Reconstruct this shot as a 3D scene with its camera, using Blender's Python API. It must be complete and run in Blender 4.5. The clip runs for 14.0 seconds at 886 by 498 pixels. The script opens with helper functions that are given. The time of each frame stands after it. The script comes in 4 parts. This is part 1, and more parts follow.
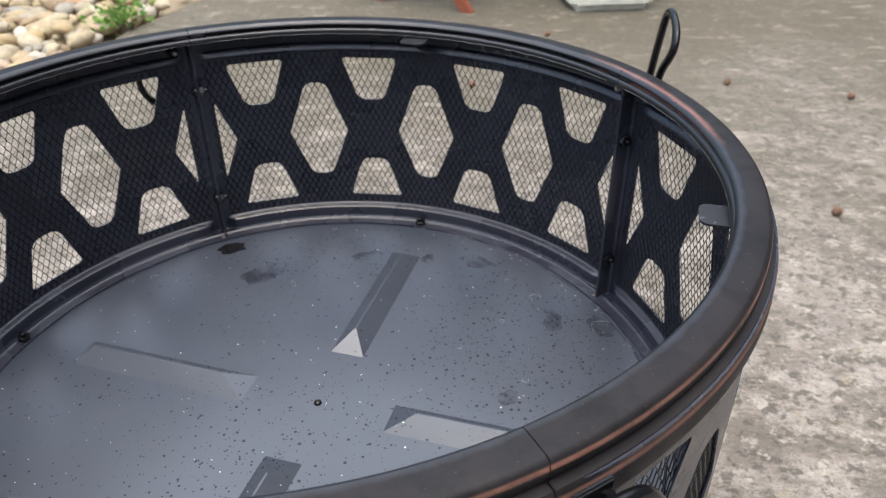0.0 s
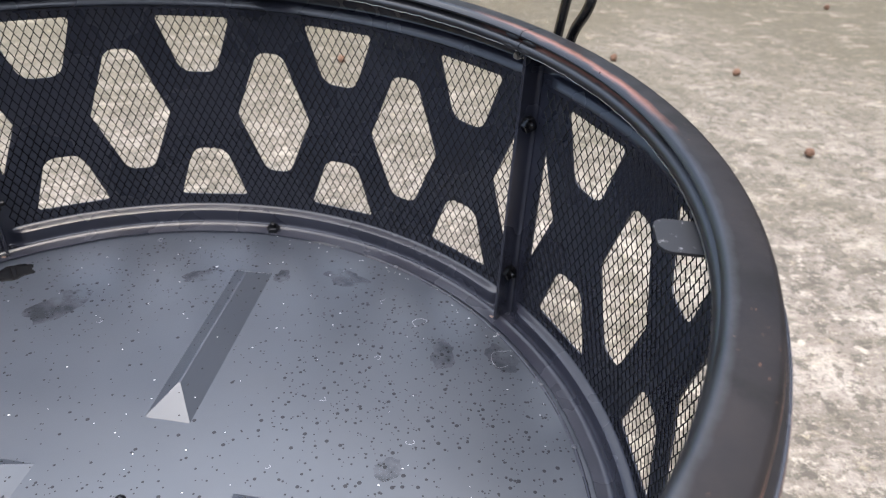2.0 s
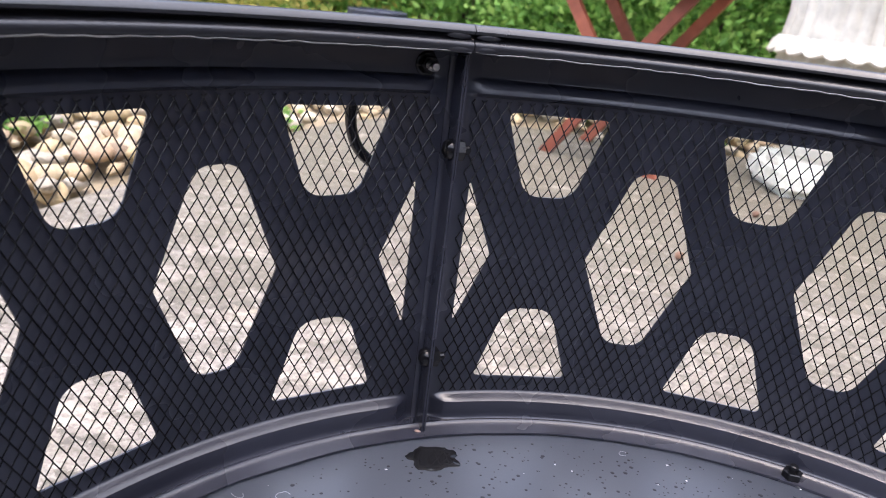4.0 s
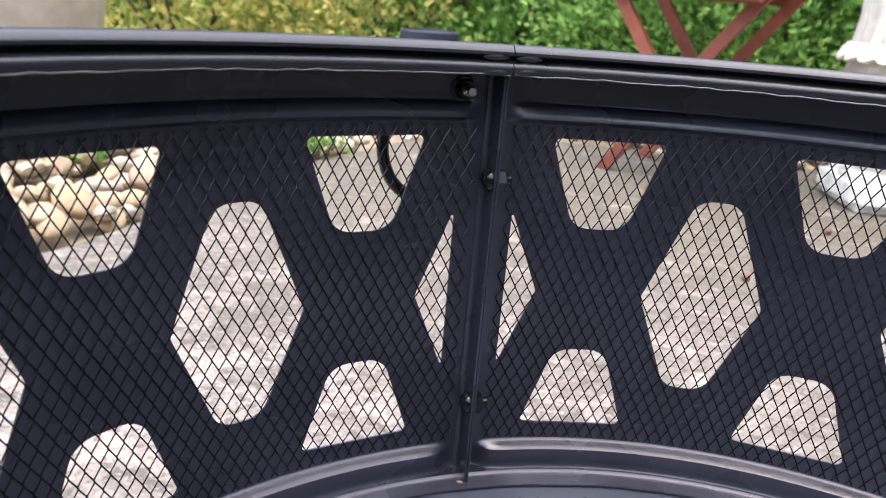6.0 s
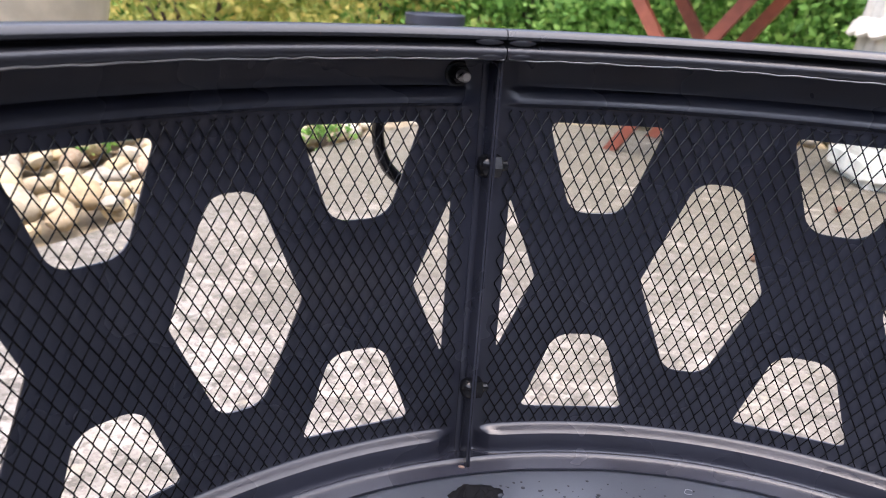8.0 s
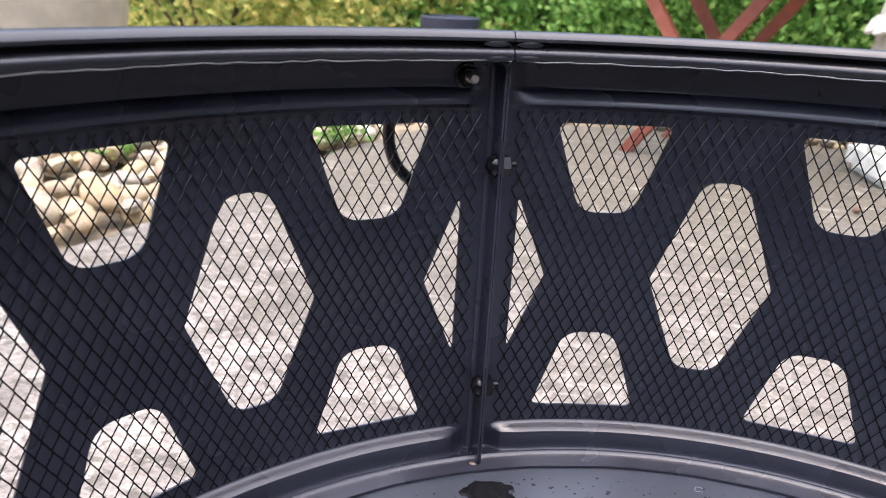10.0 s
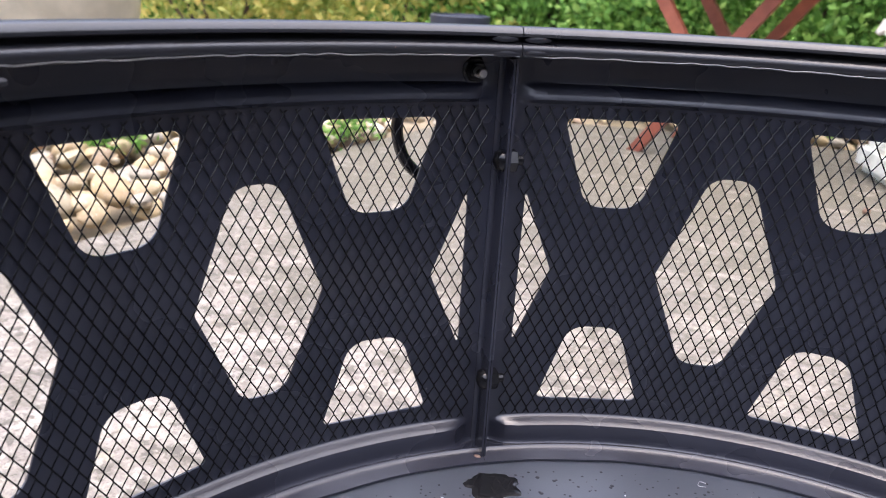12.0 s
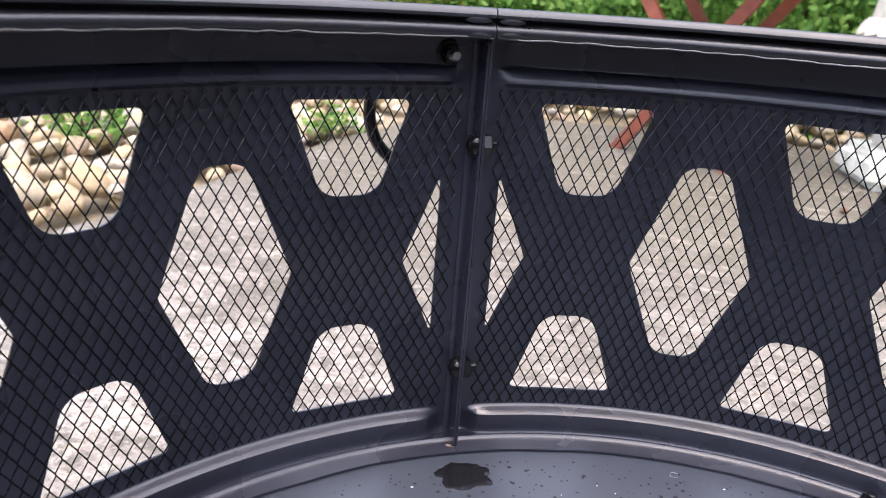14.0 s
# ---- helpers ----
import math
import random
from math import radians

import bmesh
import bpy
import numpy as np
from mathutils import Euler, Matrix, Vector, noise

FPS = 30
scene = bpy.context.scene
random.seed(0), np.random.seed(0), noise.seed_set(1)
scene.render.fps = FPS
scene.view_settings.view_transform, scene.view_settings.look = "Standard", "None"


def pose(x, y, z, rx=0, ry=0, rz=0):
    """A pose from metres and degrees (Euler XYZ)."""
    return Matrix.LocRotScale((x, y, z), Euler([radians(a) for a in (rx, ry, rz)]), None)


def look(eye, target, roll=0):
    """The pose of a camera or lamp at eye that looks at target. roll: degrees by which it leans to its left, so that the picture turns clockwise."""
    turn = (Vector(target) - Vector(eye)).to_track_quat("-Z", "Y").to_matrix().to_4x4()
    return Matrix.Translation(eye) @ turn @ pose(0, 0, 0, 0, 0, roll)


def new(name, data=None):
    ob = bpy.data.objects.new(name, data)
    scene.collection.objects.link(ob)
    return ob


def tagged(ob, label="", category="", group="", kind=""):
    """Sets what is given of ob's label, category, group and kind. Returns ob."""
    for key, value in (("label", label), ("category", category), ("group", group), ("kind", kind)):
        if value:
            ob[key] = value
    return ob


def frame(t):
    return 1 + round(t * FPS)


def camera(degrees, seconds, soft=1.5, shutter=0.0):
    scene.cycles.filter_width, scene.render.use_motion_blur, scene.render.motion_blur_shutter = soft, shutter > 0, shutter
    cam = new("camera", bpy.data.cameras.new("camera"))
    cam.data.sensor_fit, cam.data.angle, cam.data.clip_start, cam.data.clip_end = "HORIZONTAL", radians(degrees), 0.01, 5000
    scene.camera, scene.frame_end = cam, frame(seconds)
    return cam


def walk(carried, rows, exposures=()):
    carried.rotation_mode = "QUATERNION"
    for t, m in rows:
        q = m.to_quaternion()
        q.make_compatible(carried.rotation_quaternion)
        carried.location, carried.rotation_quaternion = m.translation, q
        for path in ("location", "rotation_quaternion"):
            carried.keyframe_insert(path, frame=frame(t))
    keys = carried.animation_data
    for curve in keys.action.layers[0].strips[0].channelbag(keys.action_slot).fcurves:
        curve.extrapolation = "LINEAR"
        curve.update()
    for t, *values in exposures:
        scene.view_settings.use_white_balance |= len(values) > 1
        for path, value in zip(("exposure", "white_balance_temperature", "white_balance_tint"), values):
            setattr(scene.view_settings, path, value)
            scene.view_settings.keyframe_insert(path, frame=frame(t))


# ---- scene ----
cam = camera(62.0, 14.0, soft=1.0)
PATH = [
    (0, (0.1387, -0.5256, 0.7238), (0.0950, 1.1513, -0.3652), -0.46),
    (0.5, (0.1675, -0.4373, 0.6936), (0.2862, 1.2201, -0.4195), 0.33),
    (1, (0.1902, -0.3596, 0.6666), (0.4432, 1.2578, -0.4823), 1.27),
    (1.5, (0.1899, -0.3461, 0.6583), (0.4959, 1.2506, -0.5066), 2.43),
    (2, (0.1598, -0.3508, 0.6480), (0.4289, 1.2795, -0.4787), 3.62),
    (2.5, (0.0515, -0.3309, 0.6506), (0.1791, 1.3670, -0.3986), 4.31),
    (3, (-0.0395, -0.2443, 0.5955), (-0.0641, 1.5326, -0.3222), 5.37),
    (3.5, (-0.0779, -0.1763, 0.5390), (-0.2521, 1.6458, -0.2671), 6.27),
    (4, (-0.1073, -0.1360, 0.5041), (-0.3806, 1.7209, -0.1869), 6.83),
    (4.2, (-0.1102, -0.1218, 0.5033), (-0.4200, 1.7457, -0.1420), 6.60),
    (6.3, (-0.1038, -0.0973, 0.5047), (-0.5408, 1.7352, -0.1668), 4.50),
    (6.5, (-0.1044, -0.1011, 0.5027), (-0.5429, 1.7279, -0.1775), 4.42),
    (7, (-0.1015, -0.0921, 0.5000), (-0.5371, 1.7333, -0.1916), 4.22),
    (7.5, (-0.0947, -0.0932, 0.4985), (-0.5600, 1.7256, -0.1910), 3.85),
    (8, (-0.0970, -0.0946, 0.5063), (-0.5513, 1.7213, -0.1981), 3.52),
    (10.5, (-0.0911, -0.1015, 0.5069), (-0.5969, 1.7021, -0.1938), 2.90),
    (11, (-0.0919, -0.1025, 0.5063), (-0.6012, 1.6994, -0.1963), 3.02),
    (11.5, (-0.0918, -0.1019, 0.5052), (-0.6023, 1.7000, -0.1968), 3.11),
    (12, (-0.0895, -0.1047, 0.5053), (-0.6076, 1.6941, -0.1989), 3.19),
    (12.5, (-0.0851, -0.1043, 0.5057), (-0.6090, 1.6961, -0.1903), 3.34),
    (13, (-0.0860, -0.0993, 0.5021), (-0.5882, 1.7035, -0.2035), 3.70),
    (13.5, (-0.0860, -0.0980, 0.5004), (-0.5698, 1.7057, -0.2155), 4.16),
    (14, (-0.0837, -0.0992, 0.4972), (-0.5579, 1.7099, -0.2115), 4.27),
]
EXPOSURES = [(0, 0.98, 6500, 8), (0.6, 1.2, 6500, 8), (1.5, 1.3, 6500, 8), (2.5, 1.4, 6500, 11), (3.5, 1.55, 6420, 14), (4.2, 1.6, 6320, 17), (14, 1.6, 6320, 17)]
walk(cam, [(t, look(eye, target, roll)) for t, eye, target, roll in PATH], EXPOSURES)
cam.data.dof.use_dof, cam.data.dof.focus_distance, cam.data.dof.aperture_fstop = True, 0.48, 13.0

# ---- light ----
SUN_ELEV, SUN_AZ = radians(82), radians(190)
world = bpy.data.worlds.new("overcast_sky")
scene.world = world
world.use_nodes = True
wn, wl = world.node_tree.nodes, world.node_tree.links
sky = wn.new("ShaderNodeTexSky")
sky.sky_type, sky.sun_disc = "NISHITA", False
sky.sun_elevation, sky.sun_rotation = SUN_ELEV, SUN_AZ
sky.air_density, sky.dust_density, sky.ozone_density = 1.0, 5.0, 1.0
wl.new(sky.outputs[0], wn["Background"].inputs[0])
wn["Background"].inputs[1].default_value = 0.15
sun_data = bpy.data.lights.new("sun", "SUN")
sun_data.energy, sun_data.angle, sun_data.color = 1.5, radians(116), (0.94, 0.98, 1.03)
sun = new("sun", sun_data)
sun_dir = Vector((math.sin(SUN_AZ) * math.cos(SUN_ELEV), math.cos(SUN_AZ) * math.cos(SUN_ELEV), math.sin(SUN_ELEV)))
sun.matrix_world = look(sun_dir * 20, (0, 0, 0))


# ---- materials ----
def material(name, color, rough=0.5, metal=0.0):
    m = bpy.data.materials.new(name)
    m.use_nodes = True
    b = m.node_tree.nodes["Principled BSDF"]
    b.inputs["Base Color"].default_value = (*color, 1)
    b.inputs["Roughness"].default_value = rough
    b.inputs["Metallic"].default_value = metal
    return m, m.node_tree.nodes, m.node_tree.links, b


def noise_tex(n, l, scale, detail=4.0, rough=0.55, vector=None):
    t = n.new("ShaderNodeTexNoise")
    t.inputs["Scale"].default_value, t.inputs["Detail"].default_value, t.inputs["Roughness"].default_value = scale, detail, rough
    if vector is None:
        g = n.new("ShaderNodeNewGeometry")
        vector = g.outputs["Position"]
    l.new(vector, t.inputs["Vector"])
    return t.outputs[0]


def ramp(n, l, fac, stops):
    r = n.new("ShaderNodeValToRGB")
    e = r.color_ramp.elements
    while len(e) < len(stops):
        e.new(0.5)
    for k, (p, c) in enumerate(stops):
        e[k].position = p
        e[k].color = (*c, 1) if isinstance(c, tuple) else (c, c, c, 1)
    l.new(fac, r.inputs[0])
    return r.outputs[0]


def mix(n, l, fac, a, b, mode="MIX"):
    m = n.new("ShaderNodeMix")
    m.data_type, m.blend_type = "RGBA", mode
    for sock, v in ((m.inputs[0], fac), (m.inputs[6], a), (m.inputs[7], b)):
        if isinstance(v, (int, float)):
            sock.default_value = v
        elif isinstance(v, tuple):
            sock.default_value = (*v, 1)
        else:
            l.new(v, sock)
    return m.outputs[2]


def calc(n, l, op, a, b=0.0):
    m = n.new("ShaderNodeMath")
    m.operation = op
    for sock, v in ((m.inputs[0], a), (m.inputs[1], b)):
        if isinstance(v, (int, float)):
            sock.default_value = v
        else:
            l.new(v, sock)
    return m.outputs[0]


def bump(n, l, b, height, strength, dist):
    k = n.new("ShaderNodeBump")
    k.inputs["Strength"].default_value, k.inputs["Distance"].default_value = strength, dist
    l.new(height, k.inputs["Height"])
    l.new(k.outputs[0], b.inputs["Normal"])


def black_paint(name, base=(0.012, 0.0125, 0.0145), rough=0.36, spec=0.55, ior=1.5):
    m, n, l, b = material(name, base, rough)
    b.inputs["IOR"].default_value = ior
    b.inputs["Specular IOR Level"].default_value = spec
    big = noise_tex(n, l, 14, 3)
    fine = noise_tex(n, l, 900, 2)
    l.new(mix(n, l, ramp(n, l, big, [(0.35, 0.0), (0.7, 1.0)]), tuple(c * 0.85 for c in base), tuple(c * 1.25 for c in base)), b.inputs["Base Color"])
    l.new(ramp(n, l, big, [(0.3, rough - 0.05), (0.75, rough + 0.09)]), b.inputs["Roughness"])
    bump(n, l, b, fine, 0.12, 0.0006)
    return m


PAINT = black_paint("black_satin_paint", (0.0262, 0.0281, 0.0410), 0.26, 0.7, 1.5)
MESH_PAINT = black_paint("black_mesh_paint", (0.0025, 0.0025, 0.0032), 0.2, 0.5)
GLOSS = black_paint("gloss_black_hardware", (0.006, 0.006, 0.007), 0.17, 0.4)


def pan_paint():
    m, n, l, b = material("charcoal_pan_paint", (0.05, 0.053, 0.062), 0.3)
    b.inputs["Specular IOR Level"].default_value = 1.0
    b.inputs["IOR"].default_value = 1.52
    big = noise_tex(n, l, 9, 4)
    fine = noise_tex(n, l, 1200, 2)
    l.new(mix(n, l, ramp(n, l, big, [(0.3, 0.0), (0.75, 1.0)]), (0.043, 0.0505, 0.066), (0.056, 0.0645, 0.082)), b.inputs["Base Color"])
    l.new(ramp(n, l, noise_tex(n, l, 22, 4), [(0.3, 0.29), (0.75, 0.4)]), b.inputs["Roughness"])
    bump(n, l, b, fine, 0.15, 0.0005)
    return m


PAN = pan_paint()


def rim_paint():
    m, n, l, b = material("rubbed_bronze_paint", (0.03, 0.024, 0.022), 0.42)
    g = n.new("ShaderNodeNewGeometry")
    sep = n.new("ShaderNodeSeparateXYZ")
    l.new(g.outputs["Position"], sep.inputs[0])
    r2 = calc(n, l, "SQRT", calc(n, l, "ADD", calc(n, l, "MULTIPLY", sep.outputs[0], sep.outputs[0]), calc(n, l, "MULTIPLY", sep.outputs[1], sep.outputs[1])))
    streak = noise_tex(n, l, 30, 5, 0.65)
    patch = noise_tex(n, l, 5, 3)
    level = calc(n, l, "ADD", calc(n, l, "MULTIPLY", calc(n, l, "SUBTRACT", sep.outputs[2], 0.455), 30.0), calc(n, l, "MULTIPLY", calc(n, l, "SUBTRACT", noise_tex(n, l, 60, 4), 0.5), 0.035))
    crest = ramp(n, l, level, [(0.10, 0.0), (0.14, 0.45), (0.17, 0.45), (0.21, 0.0), (0.535, 0.0), (0.565, 1.0), (0.615, 1.0), (0.65, 0.0)])
    worn = ramp(n, l, calc(n, l, "ADD", calc(n, l, "MULTIPLY", sep.outputs[1], -2.0), calc(n, l, "MULTIPLY", patch, 0.5)), [(0.12, 0.22), (0.4, 1.0)])
    edge = calc(n, l, "MULTIPLY", calc(n, l, "MULTIPLY", crest, worn), calc(n, l, "GREATER_THAN", r2, 0.3568))
    wear = calc(n, l, "MULTIPLY", edge, ramp(n, l, calc(n, l, "MULTIPLY", streak, calc(n, l, "ADD", patch, 0.5)), [(0.30, 0.15), (0.55, 1.0)]))
    sn = n.new("ShaderNodeSeparateXYZ")
    l.new(g.outputs["Normal"], sn.inputs[0])
    facing = calc(n, l, "ADD", calc(n, l, "MULTIPLY", sep.outputs[0], sn.outputs[0]), calc(n, l, "MULTIPLY", sep.outputs[1], sn.outputs[1]))
    wear = calc(n, l, "MULTIPLY", wear, calc(n, l, "GREATER_THAN", facing, 0.0))
    ragged = calc(n, l, "ADD", r2, calc(n, l, "MULTIPLY", noise_tex(n, l, 55, 5, 0.7), 0.006))
    # copper rub on the inner crest, with its reddish highlight painted into the colour
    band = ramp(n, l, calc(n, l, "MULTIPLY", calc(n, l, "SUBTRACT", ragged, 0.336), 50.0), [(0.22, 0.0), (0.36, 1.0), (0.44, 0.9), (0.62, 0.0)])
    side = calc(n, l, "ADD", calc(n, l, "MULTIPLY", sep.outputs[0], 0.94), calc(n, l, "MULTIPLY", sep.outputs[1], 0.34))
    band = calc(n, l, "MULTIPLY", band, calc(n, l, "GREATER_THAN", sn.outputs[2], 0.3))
    rub_sheen = calc(n, l, "MULTIPLY", band, ramp(n, l, calc(n, l, "ADD", calc(n, l, "MULTIPLY", calc(n, l, "SUBTRACT", side, 0.311), 25.0), calc(n, l, "MULTIPLY", noise_tex(n, l, 14, 5, 0.6), 0.4)), [(0.45, 0.0), (0.8, 1.0)]))
    grime = ramp(n, l, noise_tex(n, l, 34, 6, 0.7), [(0.5, 0.0), (0.62, 1.0)])
    top = ramp(n, l, calc(n, l, "MULTIPLY", calc(n, l, "SUBTRACT", ragged, 0.336), 50.0), [(0.3, 0.0), (0.5, 1.0)])
    inner = mix(n, l, patch, (0.010, 0.0105, 0.014), (0.015, 0.0155, 0.02))
    outer = mix(n, l, ramp(n, l, noise_tex(n, l, 22, 6, 0.7), [(0.38, 0.0), (0.62, 1.0)]), (0.015, 0.014, 0.0158), (0.0245, 0.0214, 0.022))
    col = mix(n, l, calc(n, l, "MULTIPLY", grime, 0.7), mix(n, l, top, inner, outer), (0.010, 0.0095, 0.0095))
    chips = ramp(n, l, noise_tex(n, l, 420, 3, 0.6), [(0.71, 0.0), (0.75, 0.7)])
    col = mix(n, l, chips, col, (0.26, 0.13, 0.09))
    l.new(calc(n, l, "SUBTRACT", 0.8, calc(n, l, "MULTIPLY", top, 0.58)), b.inputs["Specular IOR Level"])
    col = mix(n, l, calc(n, l, "MULTIPLY", rub_sheen, 0.8), col, (0.25, 0.115, 0.085))
    l.new(mix(n, l, wear, col, (0.34, 0.175, 0.13)), b.inputs["Base Color"])
    l.new(calc(n, l, "MULTIPLY", wear, 0.6), b.inputs["Metallic"])
    l.new(calc(n, l, "ADD", ramp(n, l, noise_tex(n, l, 45, 5), [(0.3, 0.27), (0.7, 0.4)]), calc(n, l, "MULTIPLY", top, 0.17)), b.inputs["Roughness"])
    bump(n, l, b, noise_tex(n, l, 700, 3), 0.15, 0.0006)
    return m


RIM = rim_paint()


def steel(name, color, rough):
    m, n, l, b = material(name, color, rough, 1.0)
    l.new(ramp(n, l, noise_tex(n, l, 160, 4), [(0.3, rough * 0.7), (0.7, rough * 1.5)]), b.inputs["Roughness"])
    bump(n, l, b, noise_tex(n, l, 500, 3), 0.2, 0.0004)
    return m


STEEL = steel("bare_steel", (0.55, 0.54, 0.52), 0.3)
CHROME = steel("chrome_plating", (0.62, 0.61, 0.58), 0.16)
EDGE = steel("bare_sheet_edge", (0.5, 0.49, 0.47), 0.45)


def scratched_tab():
    m, n, l, b = material("scratched_black_tab", (0.02, 0.02, 0.022), 0.42)
    b.inputs["Specular IOR Level"].default_value = 0.25
    s = ramp(n, l, noise_tex(n, l, 140, 6, 0.75), [(0.6, 0.0), (0.66, 0.6)])
    l.new(mix(n, l, s, (0.024, 0.025, 0.028), (0.4, 0.4, 0.4)), b.inputs["Base Color"])
    l.new(calc(n, l, "MULTIPLY", s, 0.8), b.inputs["Metallic"])
    return m


TAB = scratched_tab()


def concrete():
    m, n, l, b = material("weathered_concrete", (0.3, 0.28, 0.25), 0.85)
    broad = noise_tex(n, l, 1.6, 5, 0.6)
    mid = noise_tex(n, l, 9, 6, 0.65)
    blotch = noise_tex(n, l, 38, 5, 0.65)
    grain = noise_tex(n, l, 240, 4, 0.6)
    c = mix(n, l, ramp(n, l, broad, [(0.38, 0.0), (0.62, 1.0)]), (0.15, 0.143, 0.125), (0.265, 0.255, 0.232))
    c = mix(n, l, ramp(n, l, mid, [(0.47, 0.0), (0.6, 0.9)]), c, (0.38, 0.37, 0.345))
    c = mix(n, l, ramp(n, l, blotch, [(0.52, 0.0), (0.58, 0.8)]), c, (0.085, 0.082, 0.07))
    c = mix(n, l, ramp(n, l, noise_tex(n, l, 30, 4, 0.6), [(0.6, 0.0), (0.65, 0.9)]), c, (0.43, 0.42, 0.38))
    c = mix(n, l, ramp(n, l, noise_tex(n, l, 90, 4, 0.7), [(0.55, 0.0), (0.66, 0.6)]), c, (0.09, 0.085, 0.075))
    c = mix(n, l, ramp(n, l, noise_tex(n, l, 52, 7, 0.8), [(0.55, 0.0), (0.62, 0.7)]), c, (0.43, 0.415, 0.365))
    c = mix(n, l, ramp(n, l, noise_tex(n, l, 70, 7, 0.8), [(0.36, 0.6), (0.44, 0.0)]), c, (0.1, 0.097, 0.082))
    sp = n.new("ShaderNodeSeparateXYZ")
    l.new(n.new("ShaderNodeNewGeometry").outputs["Position"], sp.inputs[0])
    damp = calc(n, l, "ADD", calc(n, l, "MULTIPLY", sp.outputs[1], 0.55), calc(n, l, "MULTIPLY", noise_tex(n, l, 2.2, 6, 0.65), 1.6))
    damp = ramp(n, l, calc(n, l, "MULTIPLY", damp, 0.5), [(0.5, 0.0), (0.88, 0.88)])
    c = mix(n, l, damp, c, (0.105, 0.1, 0.07))
    c = mix(n, l, ramp(n, l, noise_tex(n, l, 24, 6, 0.7), [(0.6, 0.0), (0.66, 0.6)]), c, (0.36, 0.34, 0.26))
    c = mix(n, l, ramp(n, l, grain, [(0.3, 0.5), (0.5, 0.0)]), c, (0.12, 0.11, 0.1))
    stretch = n.new("ShaderNodeVectorMath")
    stretch.operation = "MULTIPLY"
    l.new(n.new("ShaderNodeNewGeometry").outputs["Position"], stretch.inputs[0])
    stretch.inputs[1].default_value = (0.42, 1.0, 1.0)
    broom = noise_tex(n, l, 150, 5, 0.65, stretch.outputs[0])
    wide = noise_tex(n, l, 17, 6, 0.7, stretch.outputs[0])
    c = mix(n, l, ramp(n, l, wide, [(0.36, 0.6), (0.46, 0.0)]), c, (0.105, 0.1, 0.078))
    c = mix(n, l, ramp(n, l, wide, [(0.57, 0.0), (0.65, 0.42)]), c, (0.47, 0.455, 0.40))
    c = mix(n, l, ramp(n, l, broom, [(0.36, 0.35), (0.47, 0.0)]), c, (0.13, 0.125, 0.11))
    c = mix(n, l, ramp(n, l, broom, [(0.56, 0.0), (0.68, 0.28)]), c, (0.48, 0.47, 0.43))
    c = mix(n, l, 1.0, c, (1.07, 0.99, 0.93), "MULTIPLY")
    l.new(c, b.inputs["Base Color"])
    h = calc(n, l, "ADD", calc(n, l, "MULTIPLY", mid, 1.5), calc(n, l, "ADD", calc(n, l, "ADD", calc(n, l, "MULTIPLY", grain, 0.35), calc(n, l, "MULTIPLY", broom, 0.4)), blotch))
    bump(n, l, b, h, 0.8, 0.008)
    return m


CONCRETE = concrete()


def speckled(name, dark, light, scale, rough=0.8, per="object"):
    m, n, l, b = material(name, light, rough)
    if per == "object":
        rnd = n.new("ShaderNodeObjectInfo").outputs["Random"]
    else:
        rnd = n.new("ShaderNodeNewGeometry").outputs["Random Per Island"]
    t = noise_tex(n, l, scale, 5, 0.6)
    base = ramp(n, l, rnd, [(0.0, dark), (0.3, tuple(0.5 * (a + c) for a, c in zip(dark, light))), (0.65, light), (1.0, tuple(min(1, c * 1.3) for c in light))])
    l.new(mix(n, l, ramp(n, l, t, [(0.35, 0.45), (0.65, 0.0)]), base, tuple(c * 0.45 for c in dark)), b.inputs["Base Color"])
    bump(n, l, b, t, 0.4, 0.004)
    return m




def stone_mat(name, per):
    m, n, l, b = material(name, (0.4, 0.33, 0.25), 0.75)
    if per == "object":
        rnd = n.new("ShaderNodeObjectInfo").outputs["Random"]
    else:
        rnd = n.new("ShaderNodeNewGeometry").outputs["Random Per Island"]
    t = noise_tex(n, l, 26, 5, 0.6)
    base = ramp(n, l, rnd, [(0.0, (0.22, 0.15, 0.09)), (0.13, (0.42, 0.31, 0.16)), (0.3, (0.45, 0.37, 0.23)), (0.45, (0.29, 0.275, 0.24)), (0.6, (0.5, 0.42, 0.27)), (0.75, (0.45, 0.34, 0.17)), (0.87, (0.56, 0.52, 0.43)), (1.0, (0.45, 0.27, 0.14))])
    c = mix(n, l, ramp(n, l, t, [(0.35, 0.5), (0.6, 0.0)]), base, (0.16, 0.12, 0.085))
    l.new(mix(n, l, ramp(n, l, noise_tex(n, l, 140, 4), [(0.55, 0.0), (0.7, 0.35)]), c, (0.6, 0.56, 0.48)), b.inputs["Base Color"])
    bump(n, l, b, t, 0.4, 0.004)
    return m


STONE, STONE_MASS = stone_mat("river_stone", "object"), stone_mat("river_stone_mass", "island")
SOIL = speckled("garden_soil", (0.22, 0.17, 0.11), (0.32, 0.26, 0.17), 40, 0.95)
RED_WOOD = speckled("red_stained_wood", (0.26, 0.07, 0.04), (0.34, 0.1, 0.055), 22, 0.55)
URN_STONE = speckled("white_painted_concrete", (0.7, 0.67, 0.57), (0.8, 0.77, 0.68), 18, 0.75)
CREAM = speckled("cream_glazed_pot", (0.5, 0.47, 0.38), (0.55, 0.52, 0.43), 8, 0.45)
SLATE = speckled("slate_blue_pot", (0.03, 0.035, 0.055), (0.05, 0.06, 0.085), 12, 0.45)
COPPER = speckled("copper_post", (0.25, 0.1, 0.06), (0.4, 0.17, 0.1), 40, 0.4)
